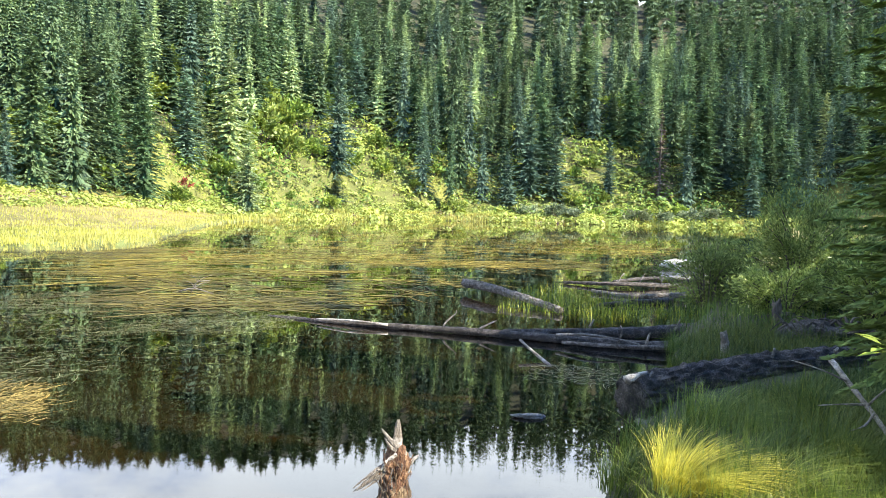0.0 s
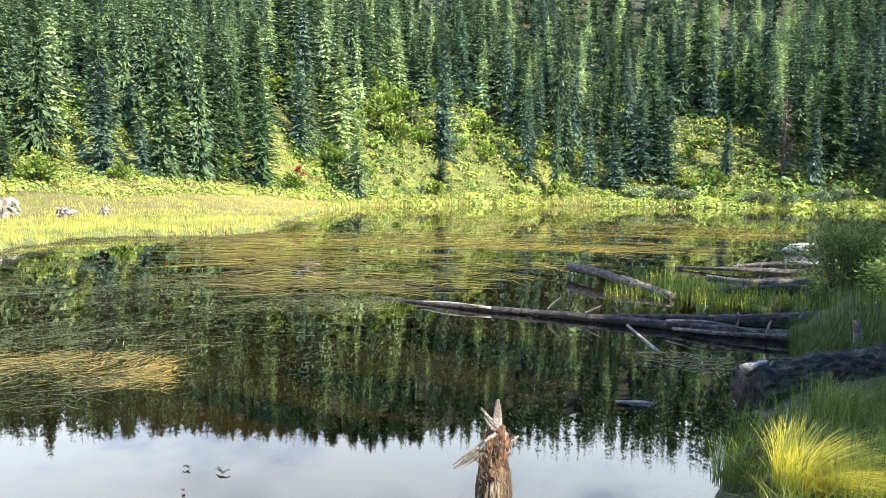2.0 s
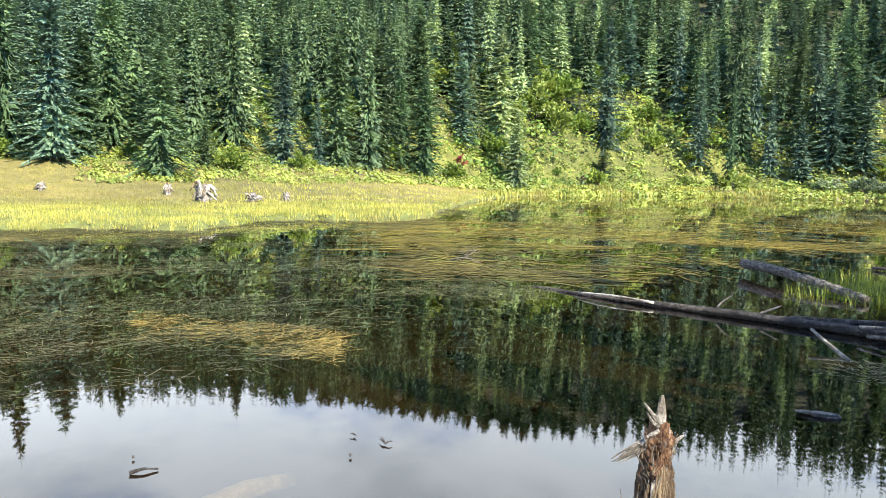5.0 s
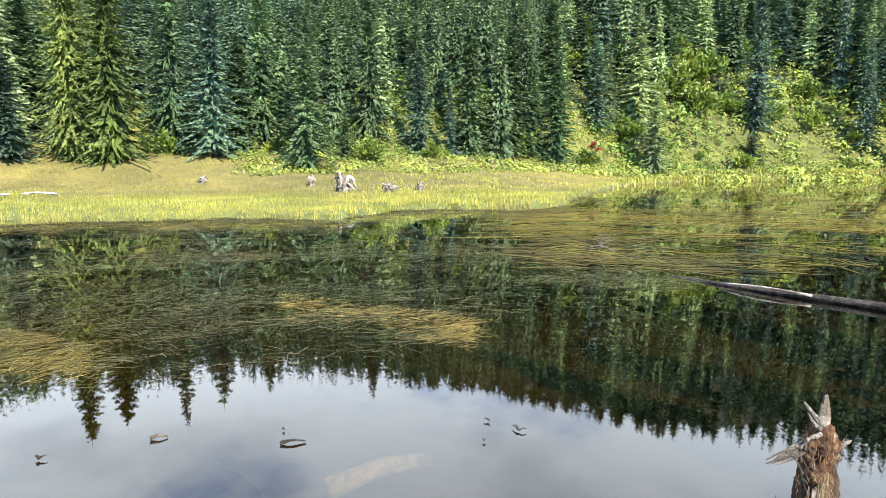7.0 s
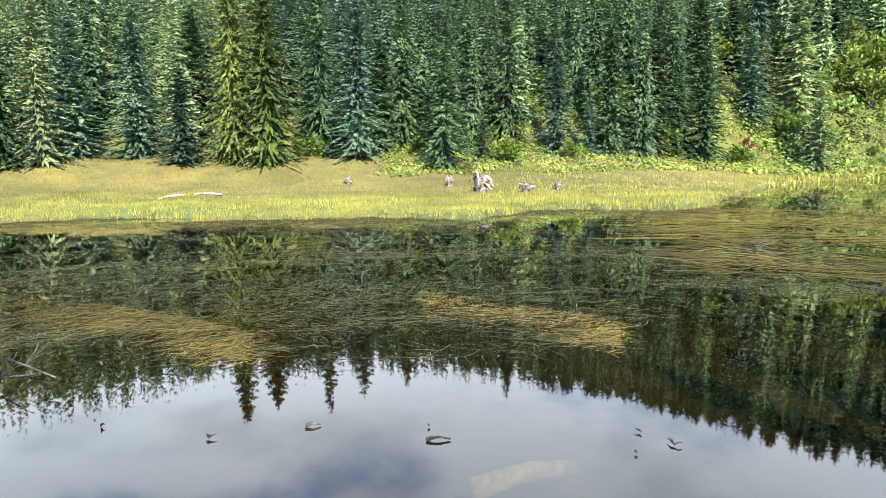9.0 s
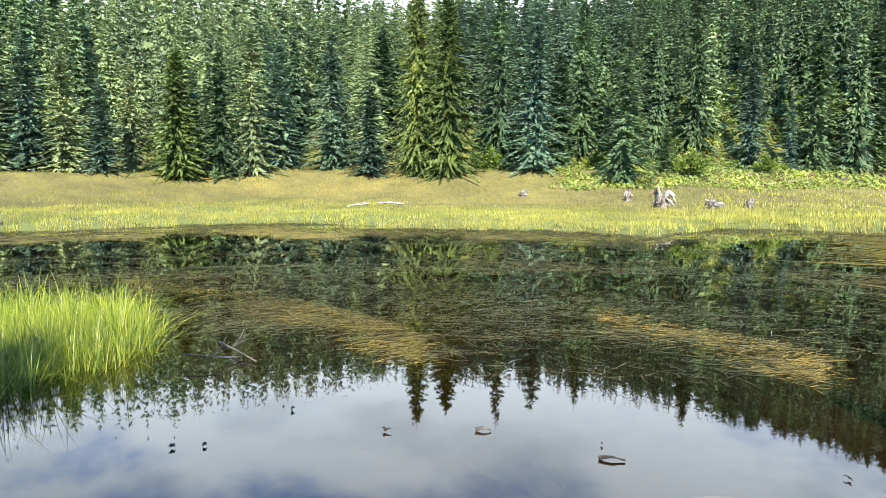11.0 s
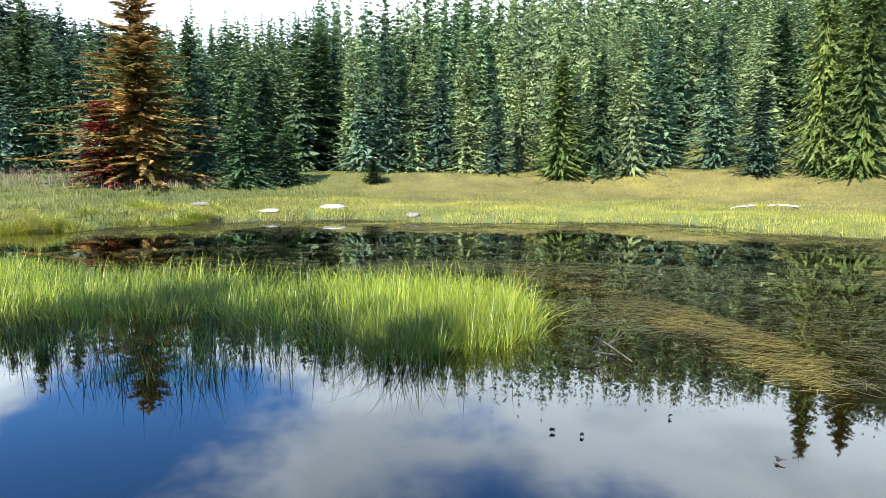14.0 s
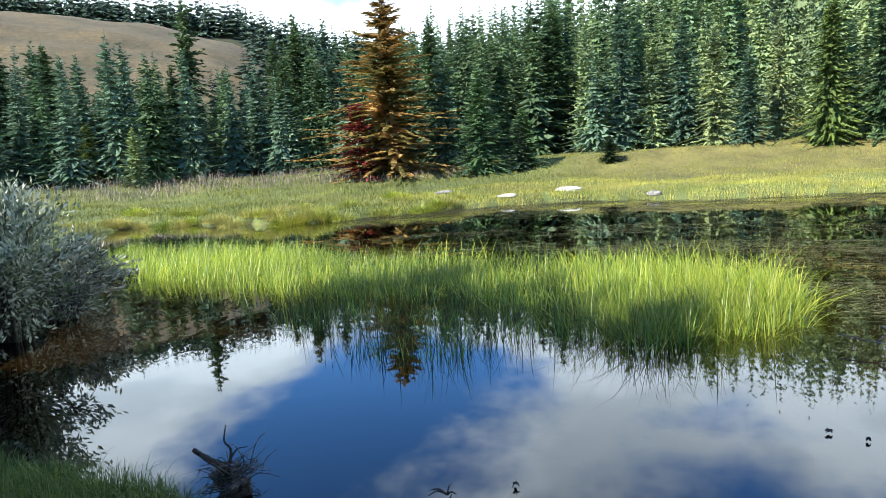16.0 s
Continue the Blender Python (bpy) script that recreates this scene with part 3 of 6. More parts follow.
def conifer(name, label, category, material, seed, tall=12.0, wide=2.6, **shape):
    base = thing(name, label, category, "conifers of the shore")
    tv, tf = trunk_arrays(tall, 0.02 * tall * 0.75)
    mesh_object("trunk", tv, tf, BARK, base, smooth_faces=True)
    if in_full_leaf(material):
        shape = dict(core=0.42, core_points=22) | shape
    cv, cf = crown_arrays(seed, tall, wide, **shape)
    mesh_object("crown", cv, cf, material, base)

    return base


KINDS = {}


def kind_of_tree(key, *args, **kw):
    ob = conifer(*args, **kw)
    KINDS[key] = (ob, kw.get("tall", 12.0), kw.get("wide", 2.6), [False])


def plant(key, x, y, tall, wide, turn=0.0, label=""):
    ob, t0, w0, used = KINDS[key]
    s, w = tall / t0, max(0.25, 1.4 * wide / w0)
    m = pose(x, y, ground_at(x, y) - 0.05, 0, 0, turn) @ Matrix.Diagonal((w, w, s, 1))
    if not used[0]:
        ob.matrix_basis, used[0] = m, True
        got = ob
    else:
        got = copy_thing(ob, Matrix())
        got.matrix_basis = m
    if label:
        got["label"] = label
    return got


kind_of_tree("fir_a", "fir_tree", "tall dark green fir with drooping layered boughs", "conifer", FIR, 11)
kind_of_tree("fir_b", "fir_tree", "tall dark green fir with ragged open boughs", "conifer", FIR, 12, ragged=0.34, gap=0.42, droop=0.34, bare=0.06)
kind_of_tree("fir_c", "fir_tree", "slender dark green fir on the shore", "conifer", FIR, 13, wide=2.0, slim=1.0)
kind_of_tree("silver_a", "silver_fir", "blue-green silver fir with dense level boughs", "conifer", BLUE_FIR, 21, droop=0.12, hang=0.18, gap=0.40)
kind_of_tree("silver_b", "silver_fir", "narrow blue-green silver fir with a pointed top", "conifer", BLUE_FIR, 22, wide=2.1, droop=0.14, hang=0.2, slim=1.05, gap=0.42)
kind_of_tree("pale_a", "hemlock_tree", "pale green hemlock with feathery sunlit boughs", "conifer", PALE_FIR, 31, droop=0.24, ragged=0.3, gap=0.42, bare=0.05)
kind_of_tree("pale_b", "hemlock_tree", "pale green hemlock with open hanging boughs", "conifer", PALE_FIR, 32, droop=0.30, ragged=0.36, gap=0.46, bare=0.10)
kind_of_tree("yellow_a", "spruce_tree", "broad yellow-green conifer with soft hanging sprays", "conifer", YELLOW_FIR, 41, wide=3.0, droop=0.30, ragged=0.26, hang=0.55, sprays=30, twig=0.21, slim=0.98, gap=0.30, core=0.42, core_points=28)
kind_of_tree("orange", "dying_spruce", "broad dying conifer with rusty orange needles", "conifer", ORANGE_FIR, 51, wide=2.6, droop=0.16, ragged=0.34, gap=0.34, slim=0.9, sprays=24, hang=0.30, twig=0.22, bare=0.08, core=0.34, core_points=16)
kind_of_tree("red", "dead_fir", "small dead conifer with dark red needles", "conifer", RED_FIR, 52, tall=6.0, wide=1.4, gap=0.26, twig=0.2, slim=0.6)
kind_of_tree("bare", "dead_snag", "leafless grey dead conifer with thin upright trunk", "conifer", GREY_TWIGS, 53, wide=1.3, gap=0.42, per_whorl=7, sprays=9, twig=0.22, ragged=0.4, droop=0.4, bare=0.15)
kind_of_tree("shade", "fir_tree", "tall dark fir behind the near bank", "conifer", FIR, 15, core=0.5, core_points=22, sprays=9, twig=0.38, gap=0.42)

# far shore across the open water: x, y, height, half width
for key, row in zip("silver_b fir_a fir_b fir_a fir_c silver_b pale_b fir_a silver_a silver_b silver_b silver_b fir_b silver_a silver_b fir_a silver_b fir_a silver_a".split(), [
        (-30.1, 45.2, 5.8, 0.7), (-29.9, 47.8, 11.7, 1.8), (-29.4, 53.9, 12.1, 2.3), (-28.9, 57.3, 9.0, 1.5), (-30.5, 65.1, 13.7, 1.8), (-27.9, 71.1, 10.5, 1.8), (-25.6, 78.2, 15.5, 2.9),
        (-26.1, 90.3, 15.2, 2.3), (-15.5, 95.8, 18.6, 2.2), (-15.3, 113.3, 15.3, 2.1), (-3.3, 103.4, 14.4, 1.5), (-1.8, 111.9, 12.3, 1.2), (1.4, 114.3, 24.0, 2.1), (14.2, 109.5, 15.4, 2.9),
        (18.5, 109.6, 15.4, 2.3), (16.4, 111.6, 18.9, 2.0), (27.8, 110.9, 10.9, 1.4), (43.8, 111.5, 18.0, 3.4), (47.6, 112.7, 20.1, 2.8)]):
    plant(key, *row, turn=row[0] * 77)
for key, row in zip("pale_a silver_b silver_b pale_a silver_b fir_a fir_b fir_a pale_a fir_c silver_b fir_a pale_a pale_b".split(), [
        (53.4, 115.9, 12.8, 2.3), (56.7, 115.5, 12.8, 2.1), (61.0, 115.0, 10.5, 1.9), (65.2, 113.2, 12.5, 2.1), (66.7, 109.1, 13.5, 2.0), (10.7, 120.5, 15.3, 2.1), (34.4, 123.5, 14.7, 3.0),
        (27.0, 129.8, 21.9, 3.2), (-27.9, 74.5, 8.8, 1.5), (1.0, 102.1, 16.1, 0.9), (-15.0, 91.2, 3.6, 1.4), (-26.6, 58.2, 10.5, 1.7), (-21.4, 72.0, 9.0, 1.7), (-22.6, 74.5, 7.0, 1.4)]):
    plant(key, *row, turn=row[0] * 77)
plant("bare", 36.4, 111.0, 15.0, 1.6, 20, "leafless pinkish-grey dead conifer above the far bank")
# behind the sedge meadow
for key, row in zip("silver_a fir_a yellow_a yellow_a fir_b silver_a fir_c fir_a fir_b fir_c fir_a silver_a".split(), [
        (-38.1, 15.7, 5.8, 1.35), (-46.7, 20.3, 9.3, 1.8), (-36.9, 18.3, 12.5, 1.66), (-35.3, 19.6, 11.5, 1.98), (-38.0, 25.2, 13.7, 1.40), (-33.8, 25.1, 11.4, 1.63), (-36.3, 29.0, 8.2, 1.20),
        (-37.8, 32.2, 12.2, 1.5), (-28.5, 27.5, 7.6, 1.36), (-30.1, 32.6, 3.1, 0.60), (-33.9, 39.6, 14.0, 1.5), (-31.1, 42.1, 8.3, 1.2)]):
    plant(key, *row, turn=row[1] * 77)
for key, row in zip("silver_a silver_b pale_a fir_b yellow_a pale_b silver_b pale_a silver_a pale_a silver_a silver_b fir_a fir_b fir_a fir_c".split(), [
        (-42.2, 14.7, 9.6, 1.50), (-43.7, 11.7, 9.1, 1.50), (-40.3, 9.0, 9.3, 1.35), (-40.6, 7.3, 7.8, 1.33), (-40.7, 4.9, 7.6, 1.70), (-45.4, 2.8, 7.3, 1.20), (-41.9, 1.1, 5.5, 1.01),
        (-45.4, -0.8, 7.4, 1.40), (-47.3, -2.8, 8.6, 1.60), (-47.3, -4.7, 7.7, 1.30), (-46.5, -6.5, 9.9, 1.50), (-49.7, -9.8, 6.6, 1.9), (-49.3, -11.8, 10.9, 2.0), (-47.8, -13.0, 11.0, 1.8),
        (-37.8, -11.0, 3.6, 1.15), (-39.1, -6.3, 1.6, 0.63)]):
    plant(key, *row, turn=row[1] * 77)
for key, row in zip("fir_a silver_b silver_a orange red fir_a silver_b fir_b fir_c fir_a".split(), [
        (-36.4, -13.2, 6.2, 1.41), (-37.3, -11.2, 3.0, 0.84), (-38.2, -16.1, 8.1, 1.32), (-35.4, -18.5, 10.4, 3.2), (-34.2, -19.95, 4.3, 1.25), (-41.3, -27.2, 7.1, 1.5), (-41.7, -26.3, 8.6, 1.3),
        (-45.2, -31.4, 7.8, 1.6), (-40.2, -29.4, 8.3, 1.5), (-44.4, -19.6, 10.5, 1.5)]):
    plant(key, *row, turn=row[1] * 77)
for key, row in zip("fir_b silver_b fir_c silver_b fir_c fir_a pale_a yellow_a fir_a silver_a fir_a fir_b silver_b fir_c".split(), [
        (-39.7, -37.7, 13.4, 2.0), (-41.5, -32.9, 4.7, 1.1), (-45.5, -31.8, 12.1, 1.6), (-44.4, -28.4, 11.1, 1.4), (-45.0, -33.7, 10.4, 1.4), (-59.3, -51.4, 10.6, 1.9), (-27.5, -30.5, 3.4, 0.80),
        (-29.2, -36.3, 4.0, 1.10), (-53.9, -56.8, 10.2, 1.9), (-37.4, -43.5, 9.8, 1.7), (-34.4, -46.4, 9.3, 2.0), (-29.7, -44.7, 9.4, 1.9), (-34.2, -48.6, 4.2, 1.5), (-39.5, -39.3, 8.2, 1.3)]):
    plant(key, *row, turn=row[1] * 77)
# unseen firs added beside and behind the path to shade the near banks
for row in ([(6.8, 2.1, 7.5, 1.5), (7.9, 3.3, 9.0, 1.8), (9.2, 6.0, 10.0, 2.0), (10.8, 8.6, 10.5, 2.2), (7.4, 5.0, 5.6, 1.6), (3.6, -6.6, 10.0, 1.9), (2.2, -9.0, 10.5, 2.0), (1.7, -4.6, 7.6, 1.7), (0.8, -6.6, 8.4, 1.8), (4.6, -4.4, 10.0, 1.8), (3.4, -2.9, 8.2, 1.6), (-0.9, -8.8, 4.6, 1.5), (0.6, -11.0, 6.6, 1.7)]):
    plant("shade", *row, turn=row[0] * 77, label="tall dark fir behind the near bank")
TREE_SPOTS = [(o.location.x, o.location.y) for o in scene.objects if o.get("category") == "conifer"]


CREST = by_azimuth((-180, 20), (-38, 22.0), (-11, 23.2), (-3, 22.9), (6, 22.0), (15, 22.4), (24, 21.2), (32, 20.0), (45, 18.8), (57, 18.2), (66, 17.6), (75, 19.0), (84, 20), (95, 19.0), (103, 18), (108, 16.8), (114, 15.8), (120, 15.2), (127, 14.2), (180, 14))


def woods(name, label, material, seed, count, az, depth, tall, wide, gap=3.2, bias=1.0, detail="near"):
    """A far wood: many simpler conifers joined into one object."""
    rs = fresh(seed)
    shape, girth = {
        "near": (dict(first=0.04, gap=0.50, per_whorl=7, sprays=9.5, twig=0.27, core=0.5, core_points=20), 1.25),
        "mid": (dict(first=0.05, gap=0.66, per_whorl=7, sprays=7.6, twig=0.31, core=0.5, core_points=18), 1.42),
        "rear": (dict(first=0.06, gap=1.3, per_whorl=6, sprays=3.2, twig=0.52, core=0.55, core_points=15), 1.15),
        "ridge": (dict(first=0.06, gap=3.0, per_whorl=5, sprays=0.8, twig=1.2, core=0.85, core_points=8), 1.3)}[detail]
    shapes = [crown_arrays(seed * 10 + i, 14.0, 3.2, droop=0.08 + 0.06 * i, ragged=0.34, hang=0.04 + 0.08 * i, slim=(0.95, 1.15, 1.05, 1.25)[i], **shape) for i in range(4)]
    spots, vs = list(TREE_SPOTS), []
    tries = 0
    while len(vs) < count and tries < count * 40:
        tries += 1
        a = rs.uniform(*az)
        q = np.maximum(HILL_FOOT(a), FAR_SHORE(a) + 2) + depth[0] + (depth[1] - depth[0]) * rs.rand() ** bias
        x, y = -q * math.sin(math.radians(a)), q * math.cos(math.radians(a))
        if any((x - u) ** 2 + (y - w) ** 2 < gap * gap for u, w in spots):
            continue
        if CLEARING(x, y) and depth[0] < 60:
            continue
        h, w = rs.uniform(*tall), girth * rs.uniform(*wide)
        if a < 127 and depth[0] < 100:  # the forest's crest round the lake
            h = min(h, q * math.tan(radians(float(CREST(a)) - 2.4 * rs.rand() ** 2)) - 1.7 - ground_at(x, y))
        if h < 3.5:
            continue
        spots.append((x, y))
        v, _ = shapes[rs.randint(4)]
        c, s = math.cos(rs.rand() * 6.28), math.sin(rs.rand() * 6.28)
        k = math.hypot(c, s) or 1
        c, s = c / k, s / k
        px = (v[:, 0] * c - v[:, 1] * s) * w / 3.2 + x
        py = (v[:, 0] * s + v[:, 1] * c) * w / 3.2 + y
        vs.append(np.stack([px, py, v[:, 2] * h / 14.0 + ground_at(x, y) - 0.2], 1))
    TREE_SPOTS.extend(spots[len(TREE_SPOTS):])
    v = np.vstack(vs)
    ob = mesh_object(name, v, np.arange(len(v)).reshape(-1, 3), material)
    return tagged(ob, label, "forest", kind="stuff")


def CLEARING(x, y):
    """The open bushy gully on the far hillside."""
    a, q = math.degrees(math.atan2(-x, y)), math.hypot(x, y)
    return (1.5 < a < 15 and q < 114 - 1.5 * abs(a - 6)) or (-17 < a < -9.5 and q < 127)


woods("far_wood_edge", "fir forest rising behind the far point", FIR, 14, 55, (24, 46), (3, 34), (9, 15), (1.5, 2.2), 2.6)
woods("far_wood_dark", "dense dark fir forest on the steep hillside", FIR, 3, 150, (-38, 46), (5, 62), (11, 19), (1.9, 2.7), 3.9, 0.85, "mid")
woods("far_wood_blue", "blue-green firs scattered through the hillside forest", BLUE_FIR, 4, 140, (-38, 62), (4, 62), (9, 18), (1.7, 2.5), 3.6, 0.85, "mid")
woods("far_wood_sunlit", "yellow-green firs high on the hillside", PALE_FIR, 9, 80, (-20, 40), (8, 62), (9, 16), (1.7, 2.4), 3.2, 1.0, "mid")
woods("far_wood_gully", "dark firs closing the top of the gully", FIR, 21, 34, (0, 16), (15, 36), (10, 16), (2.0, 2.7), 2.6, 1.0, "mid")
woods("far_wood_upper", "dark firs climbing to the hillside's crest", FIR, 19, 480, (-38, 62), (60, 122), (15, 23), (2.3, 3.2), 3.0, 0.8, "rear")
woods("far_wood_pale", "pale sunlit hemlocks on the forested slope", PALE_FIR, 5, 95, (60, 102), (3, 42), (9, 14), (1.4, 2.2), 2.3)
woods("far_wood_mixed", "mixed green firs behind the meadow", FIR, 6, 55, (42, 80), (3, 42), (8, 12), (1.3, 2.0), 2.3, 1.0, "mid")
woods("far_wood_corner", "dark firs closing the hillside above the far bank", FIR, 18, 70, (-38, -17), (5, 62), (11, 17), (2.0, 2.9), 2.6, 1.0, "mid")
woods("far_wood_back", "tall firs rising behind the sunlit hemlocks", PALE_FIR, 16, 150, (60, 98), (20, 62), (15, 22), (2.2, 3.0), 2.0, 1.0, "rear")
woods("far_wood_rear", "dark firs closing the forest behind the meadow", FIR, 17, 190, (58, 104), (30, 74), (16, 22), (2.4, 3.2), 2.0, 1.0, "rear")
woods("far_wood_left", "dark fir forest behind the marsh", FIR, 7, 95, (95, 126), (4, 40), (10, 14), (1.6, 2.3), 2.0, 1.0, "mid")
woods("far_wood_shade", "blue-green firs among the forest behind the marsh", BLUE_FIR, 13, 55, (97, 150), (2, 26), (6, 10), (1.3, 1.9), 2.0, 1.0, "mid")
woods("far_wood_screen", "tall dark firs along the skyline behind the marsh", FIR, 20, 55, (88, 114), (12, 44), (14, 19), (1.9, 2.6), 2.2, 1.0, "mid")
woods("far_wood_low", "low dark firs before the bare hill", FIR, 12, 90, (122, 154), (3, 34), (6.0, 9.0), (1.3, 1.9), 2.1, 1.0, "mid")
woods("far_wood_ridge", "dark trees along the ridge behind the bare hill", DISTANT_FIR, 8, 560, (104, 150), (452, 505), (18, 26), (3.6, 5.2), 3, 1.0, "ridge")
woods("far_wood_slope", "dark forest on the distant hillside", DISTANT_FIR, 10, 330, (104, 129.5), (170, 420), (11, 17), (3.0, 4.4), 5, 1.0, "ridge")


# ---------------------------------------------------------------- logs, stumps and stones
def spline(points, n):
    """Points along a smooth curve through the given ones."""
    p = np.array([points[0], *points, points[-1]], float)
    p[0], p[-1] = 2 * p[1] - p[2], 2 * p[-2] - p[-3]
    out = []
    for s in np.linspace(0, len(points) - 1, n):
        i = min(int(s), len(points) - 2)
        t = s - i
        a, b, c, d = p[i:i + 4]
        out.append(0.5 * (2 * b + (c - a) * t + (2 * a - 5 * b + 4 * c - d) * t * t + (3 * b - a - 3 * c + d) * t ** 3))
    return np.array(out)


def limb(points, r0, r1, seed, sides=10, rings=16, rough=0.1, ridges=0, splinter=0.0, bark=None):
    """A round, uneven piece of wood along a curve: vertices and faces."""
    rs = fresh(seed)
    line = spline(points, rings)
    ph = rs.rand(4) * 6.28
    v, f = [], []
    side = None
    for i, c in enumerate(line):
        s = i / (rings - 1)
        ax = line[min(i + 1, rings - 1)] - line[max(i - 1, 0)]
        ax /= np.linalg.norm(ax)
        if side is None:
            side = np.cross(ax, (0.1, 0.2, 1) if abs(ax[2]) < 0.9 else (1, 0.1, 0))
        side = side - ax * side.dot(ax)
        side /= np.linalg.norm(side)
        up = np.cross(ax, side)
        r = r0 + (r1 - r0) * s
        for j in range(sides):
            a = 6.2832 * j / sides
            k = 1 + rough * (0.6 * math.sin(2 * a + ph[0] + 3 * s) + 0.5 * math.sin(3 * a + ph[1] - 9 * s) + rs.normal(0, 0.35))
            if bark:  # furrowed plates: depth, plates round the trunk, plates along it
                k += bark[0] * noise.noise(Vector((math.cos(a) * bark[1], math.sin(a) * bark[1], s * bark[2] + seed)))
                k += bark[0] * 0.7 * noise.noise(Vector((math.cos(a) * bark[1] * 2.3, math.sin(a) * bark[1] * 2.3, s * bark[2] * 1.7 - seed)))
            if ridges:
                k += 0.07 * math.sin(ridges * a + ph[2] + 2 * math.sin(6 * s))
            q = c + (side * math.cos(a) + up * math.sin(a)) * r * k
            if splinter and i in (0, rings - 1):
                q = q + ax * (rs.rand() - 0.3) * splinter * (1 if i else -1)
            v.append(q)
    for i in range(rings - 1):
        for j in range(sides):
            k = (j + 1) % sides
            f.append([i * sides + j, i * sides + k, (i + 1) * sides + k, (i + 1) * sides + j])
    f.append(list(range(sides))[::-1])
    f.append([(rings - 1) * sides + j for j in range(sides)])
    return np.array(v), f


def wood(name, parent, material, points, r0, r1, seed, label="", **kw):
    v, f = limb(points, r0, r1, seed, **kw)
    return mesh_object(name, v, f, material, parent, label, smooth_faces=True)


def lump(radius, seed, rough=0.25, subdivisions=3):
    bm = bmesh.new()
    bmesh.ops.create_icosphere(bm, subdivisions=subdivisions, radius=1)
    off = Vector((seed * 3.1, seed * 1.7, seed * 0.9))
    for w in bm.verts:
        k = 1 + rough * 2 * noise.noise(w.co * 1.1 + off) + rough * 0.8 * noise.noise(w.co * 3.3 + off)
        w.co = Vector((w.co.x * radius[0], w.co.y * radius[1], w.co.z * radius[2])) * k
    return bm


def shard(name, parent, material, a, b, wide, thick, seed, label=""):
    """A split, fibrous sliver of wood from a to b: flat, ridged, with a torn end."""
    rs = fresh(seed)
    a, b = np.array(a, float), np.array(b, float)
    ax = (b - a) / np.linalg.norm(b - a)
    flat = np.cross(ax, (0.1, -1.0, 0.15))
    flat /= np.linalg.norm(flat)
    deep = np.cross(ax, flat)
    v, f = [], []
    k, rings = 6, 6
    tear = rs.uniform(-0.25, 0.25, k)
    bow = rs.normal(0, 0.03)
    for i in range(rings):
        s = i / (rings - 1)
        taper = 1 - 0.55 * s ** 2
        for j in range(k):
            t = 6.2832 * j / k
            r = 1 + rs.normal(0, 0.14)
            q = a + (b - a) * (s + (tear[j] * 0.5 if i == rings - 1 else 0)) + flat * (math.cos(t) * wide * taper * r + bow * np.linalg.norm(b - a) * math.sin(3.1 * s)) + deep * math.sin(t) * thick * taper * r
            v.append(q)
    for i in range(rings - 1):
        f += [[i * k + j, i * k + (j + 1) % k, (i + 1) * k + (j + 1) % k, (i + 1) * k + j] for j in range(k)]
    f += [list(range(k))[::-1], [(rings - 1) * k + j for j in range(k)]]
    return mesh_object(name, v, f, material, parent, label)


# the broken post standing in the shallows
post = thing("broken_stump", "splintered brown tree stump standing in shallow water", "stump")


def on_post(r, z, out=0.0):
    """Place on the stump: to its side, height, and out of its face."""
    return (-0.19 + 0.70 * r + 0.05 * out, 2.93 + 0.477 * r - 0.85 * out, z)


wood("trunk", post, STUMP_WOOD, [(-0.205, 2.92, -0.5), (-0.198, 2.925, 0.1), (-0.19, 2.93, 0.33), (-0.186, 2.93, 0.46)], 0.086, 0.068, 1, sides=40, rings=40, rough=0.08, ridges=9, splinter=0.05, bark=(0.25, 4.0, 1.5))
wood("heartwood", post, RED_WOOD, [on_post(0.0, 0.40), on_post(0.005, 0.50), on_post(0.012, 0.58), on_post(0.018, 0.65)], 0.062, 0.036, 2, "crumbling reddish heartwood", sides=22, rings=22, rough=0.22, ridges=5, splinter=0.04, bark=(0.5, 2.6, 3.5))
shard("splinter", post, PALE_WOOD, on_post(0.018, 0.58, 0.01), on_post(0.020, 0.765, 0.0), 0.027, 0.012, 3, "upright pale splinter")
shard("splinter", post, PALE_WOOD, on_post(0.002, 0.60, 0.0), on_post(0.004, 0.735, 0.0), 0.013, 0.008, 4)
shard("splinter", post, GREY_WOOD, on_post(0.015, 0.655, 0.03), on_post(-0.078, 0.752, 0.02), 0.011, 0.006, 5)
shard("splinter", post, GREY_WOOD, on_post(0.02, 0.64, 0.03), on_post(-0.06, 0.715, 0.035), 0.008, 0.005, 6)
shard("splinter", post, GREY_WOOD, on_post(0.012, 0.637, 0.05), on_post(-0.055, 0.615, 0.05), 0.009, 0.006, 7)
shard("splinter", post, PALE_WOOD, on_post(-0.05, 0.618, 0.05), on_post(-0.09, 0.572, 0.045), 0.007, 0.005, 8)
for k in range(6):  # the torn slab hanging out to one side
    shard("splinter", post, (GREY_WOOD, DRIFT, BARK)[k % 3], on_post(-0.055, 0.605 - 0.009 * k, 0.03 + 0.006 * (k % 3)), on_post(-0.225 + 0.018 * (k % 3), 0.535 - 0.005 * k, 0.05 + 0.008 * (k % 2)), 0.0058, 0.005, 20 + k)
shard("splinter", post, GREY_WOOD, on_post(0.085, 0.548, 0.0), on_post(0.155, 0.592, -0.01), 0.009, 0.006, 9)
shard("splinter", post, PALE_WOOD, on_post(0.052, 0.645, 0.02), on_post(0.094, 0.535, 0.03), 0.013, 0.007, 10)
shard("splinter", post, PALE_WOOD, on_post(0.09, 0.545, 0.03), on_post(0.102, 0.52, 0.03), 0.010, 0.006, 11)
rs = fresh(77)
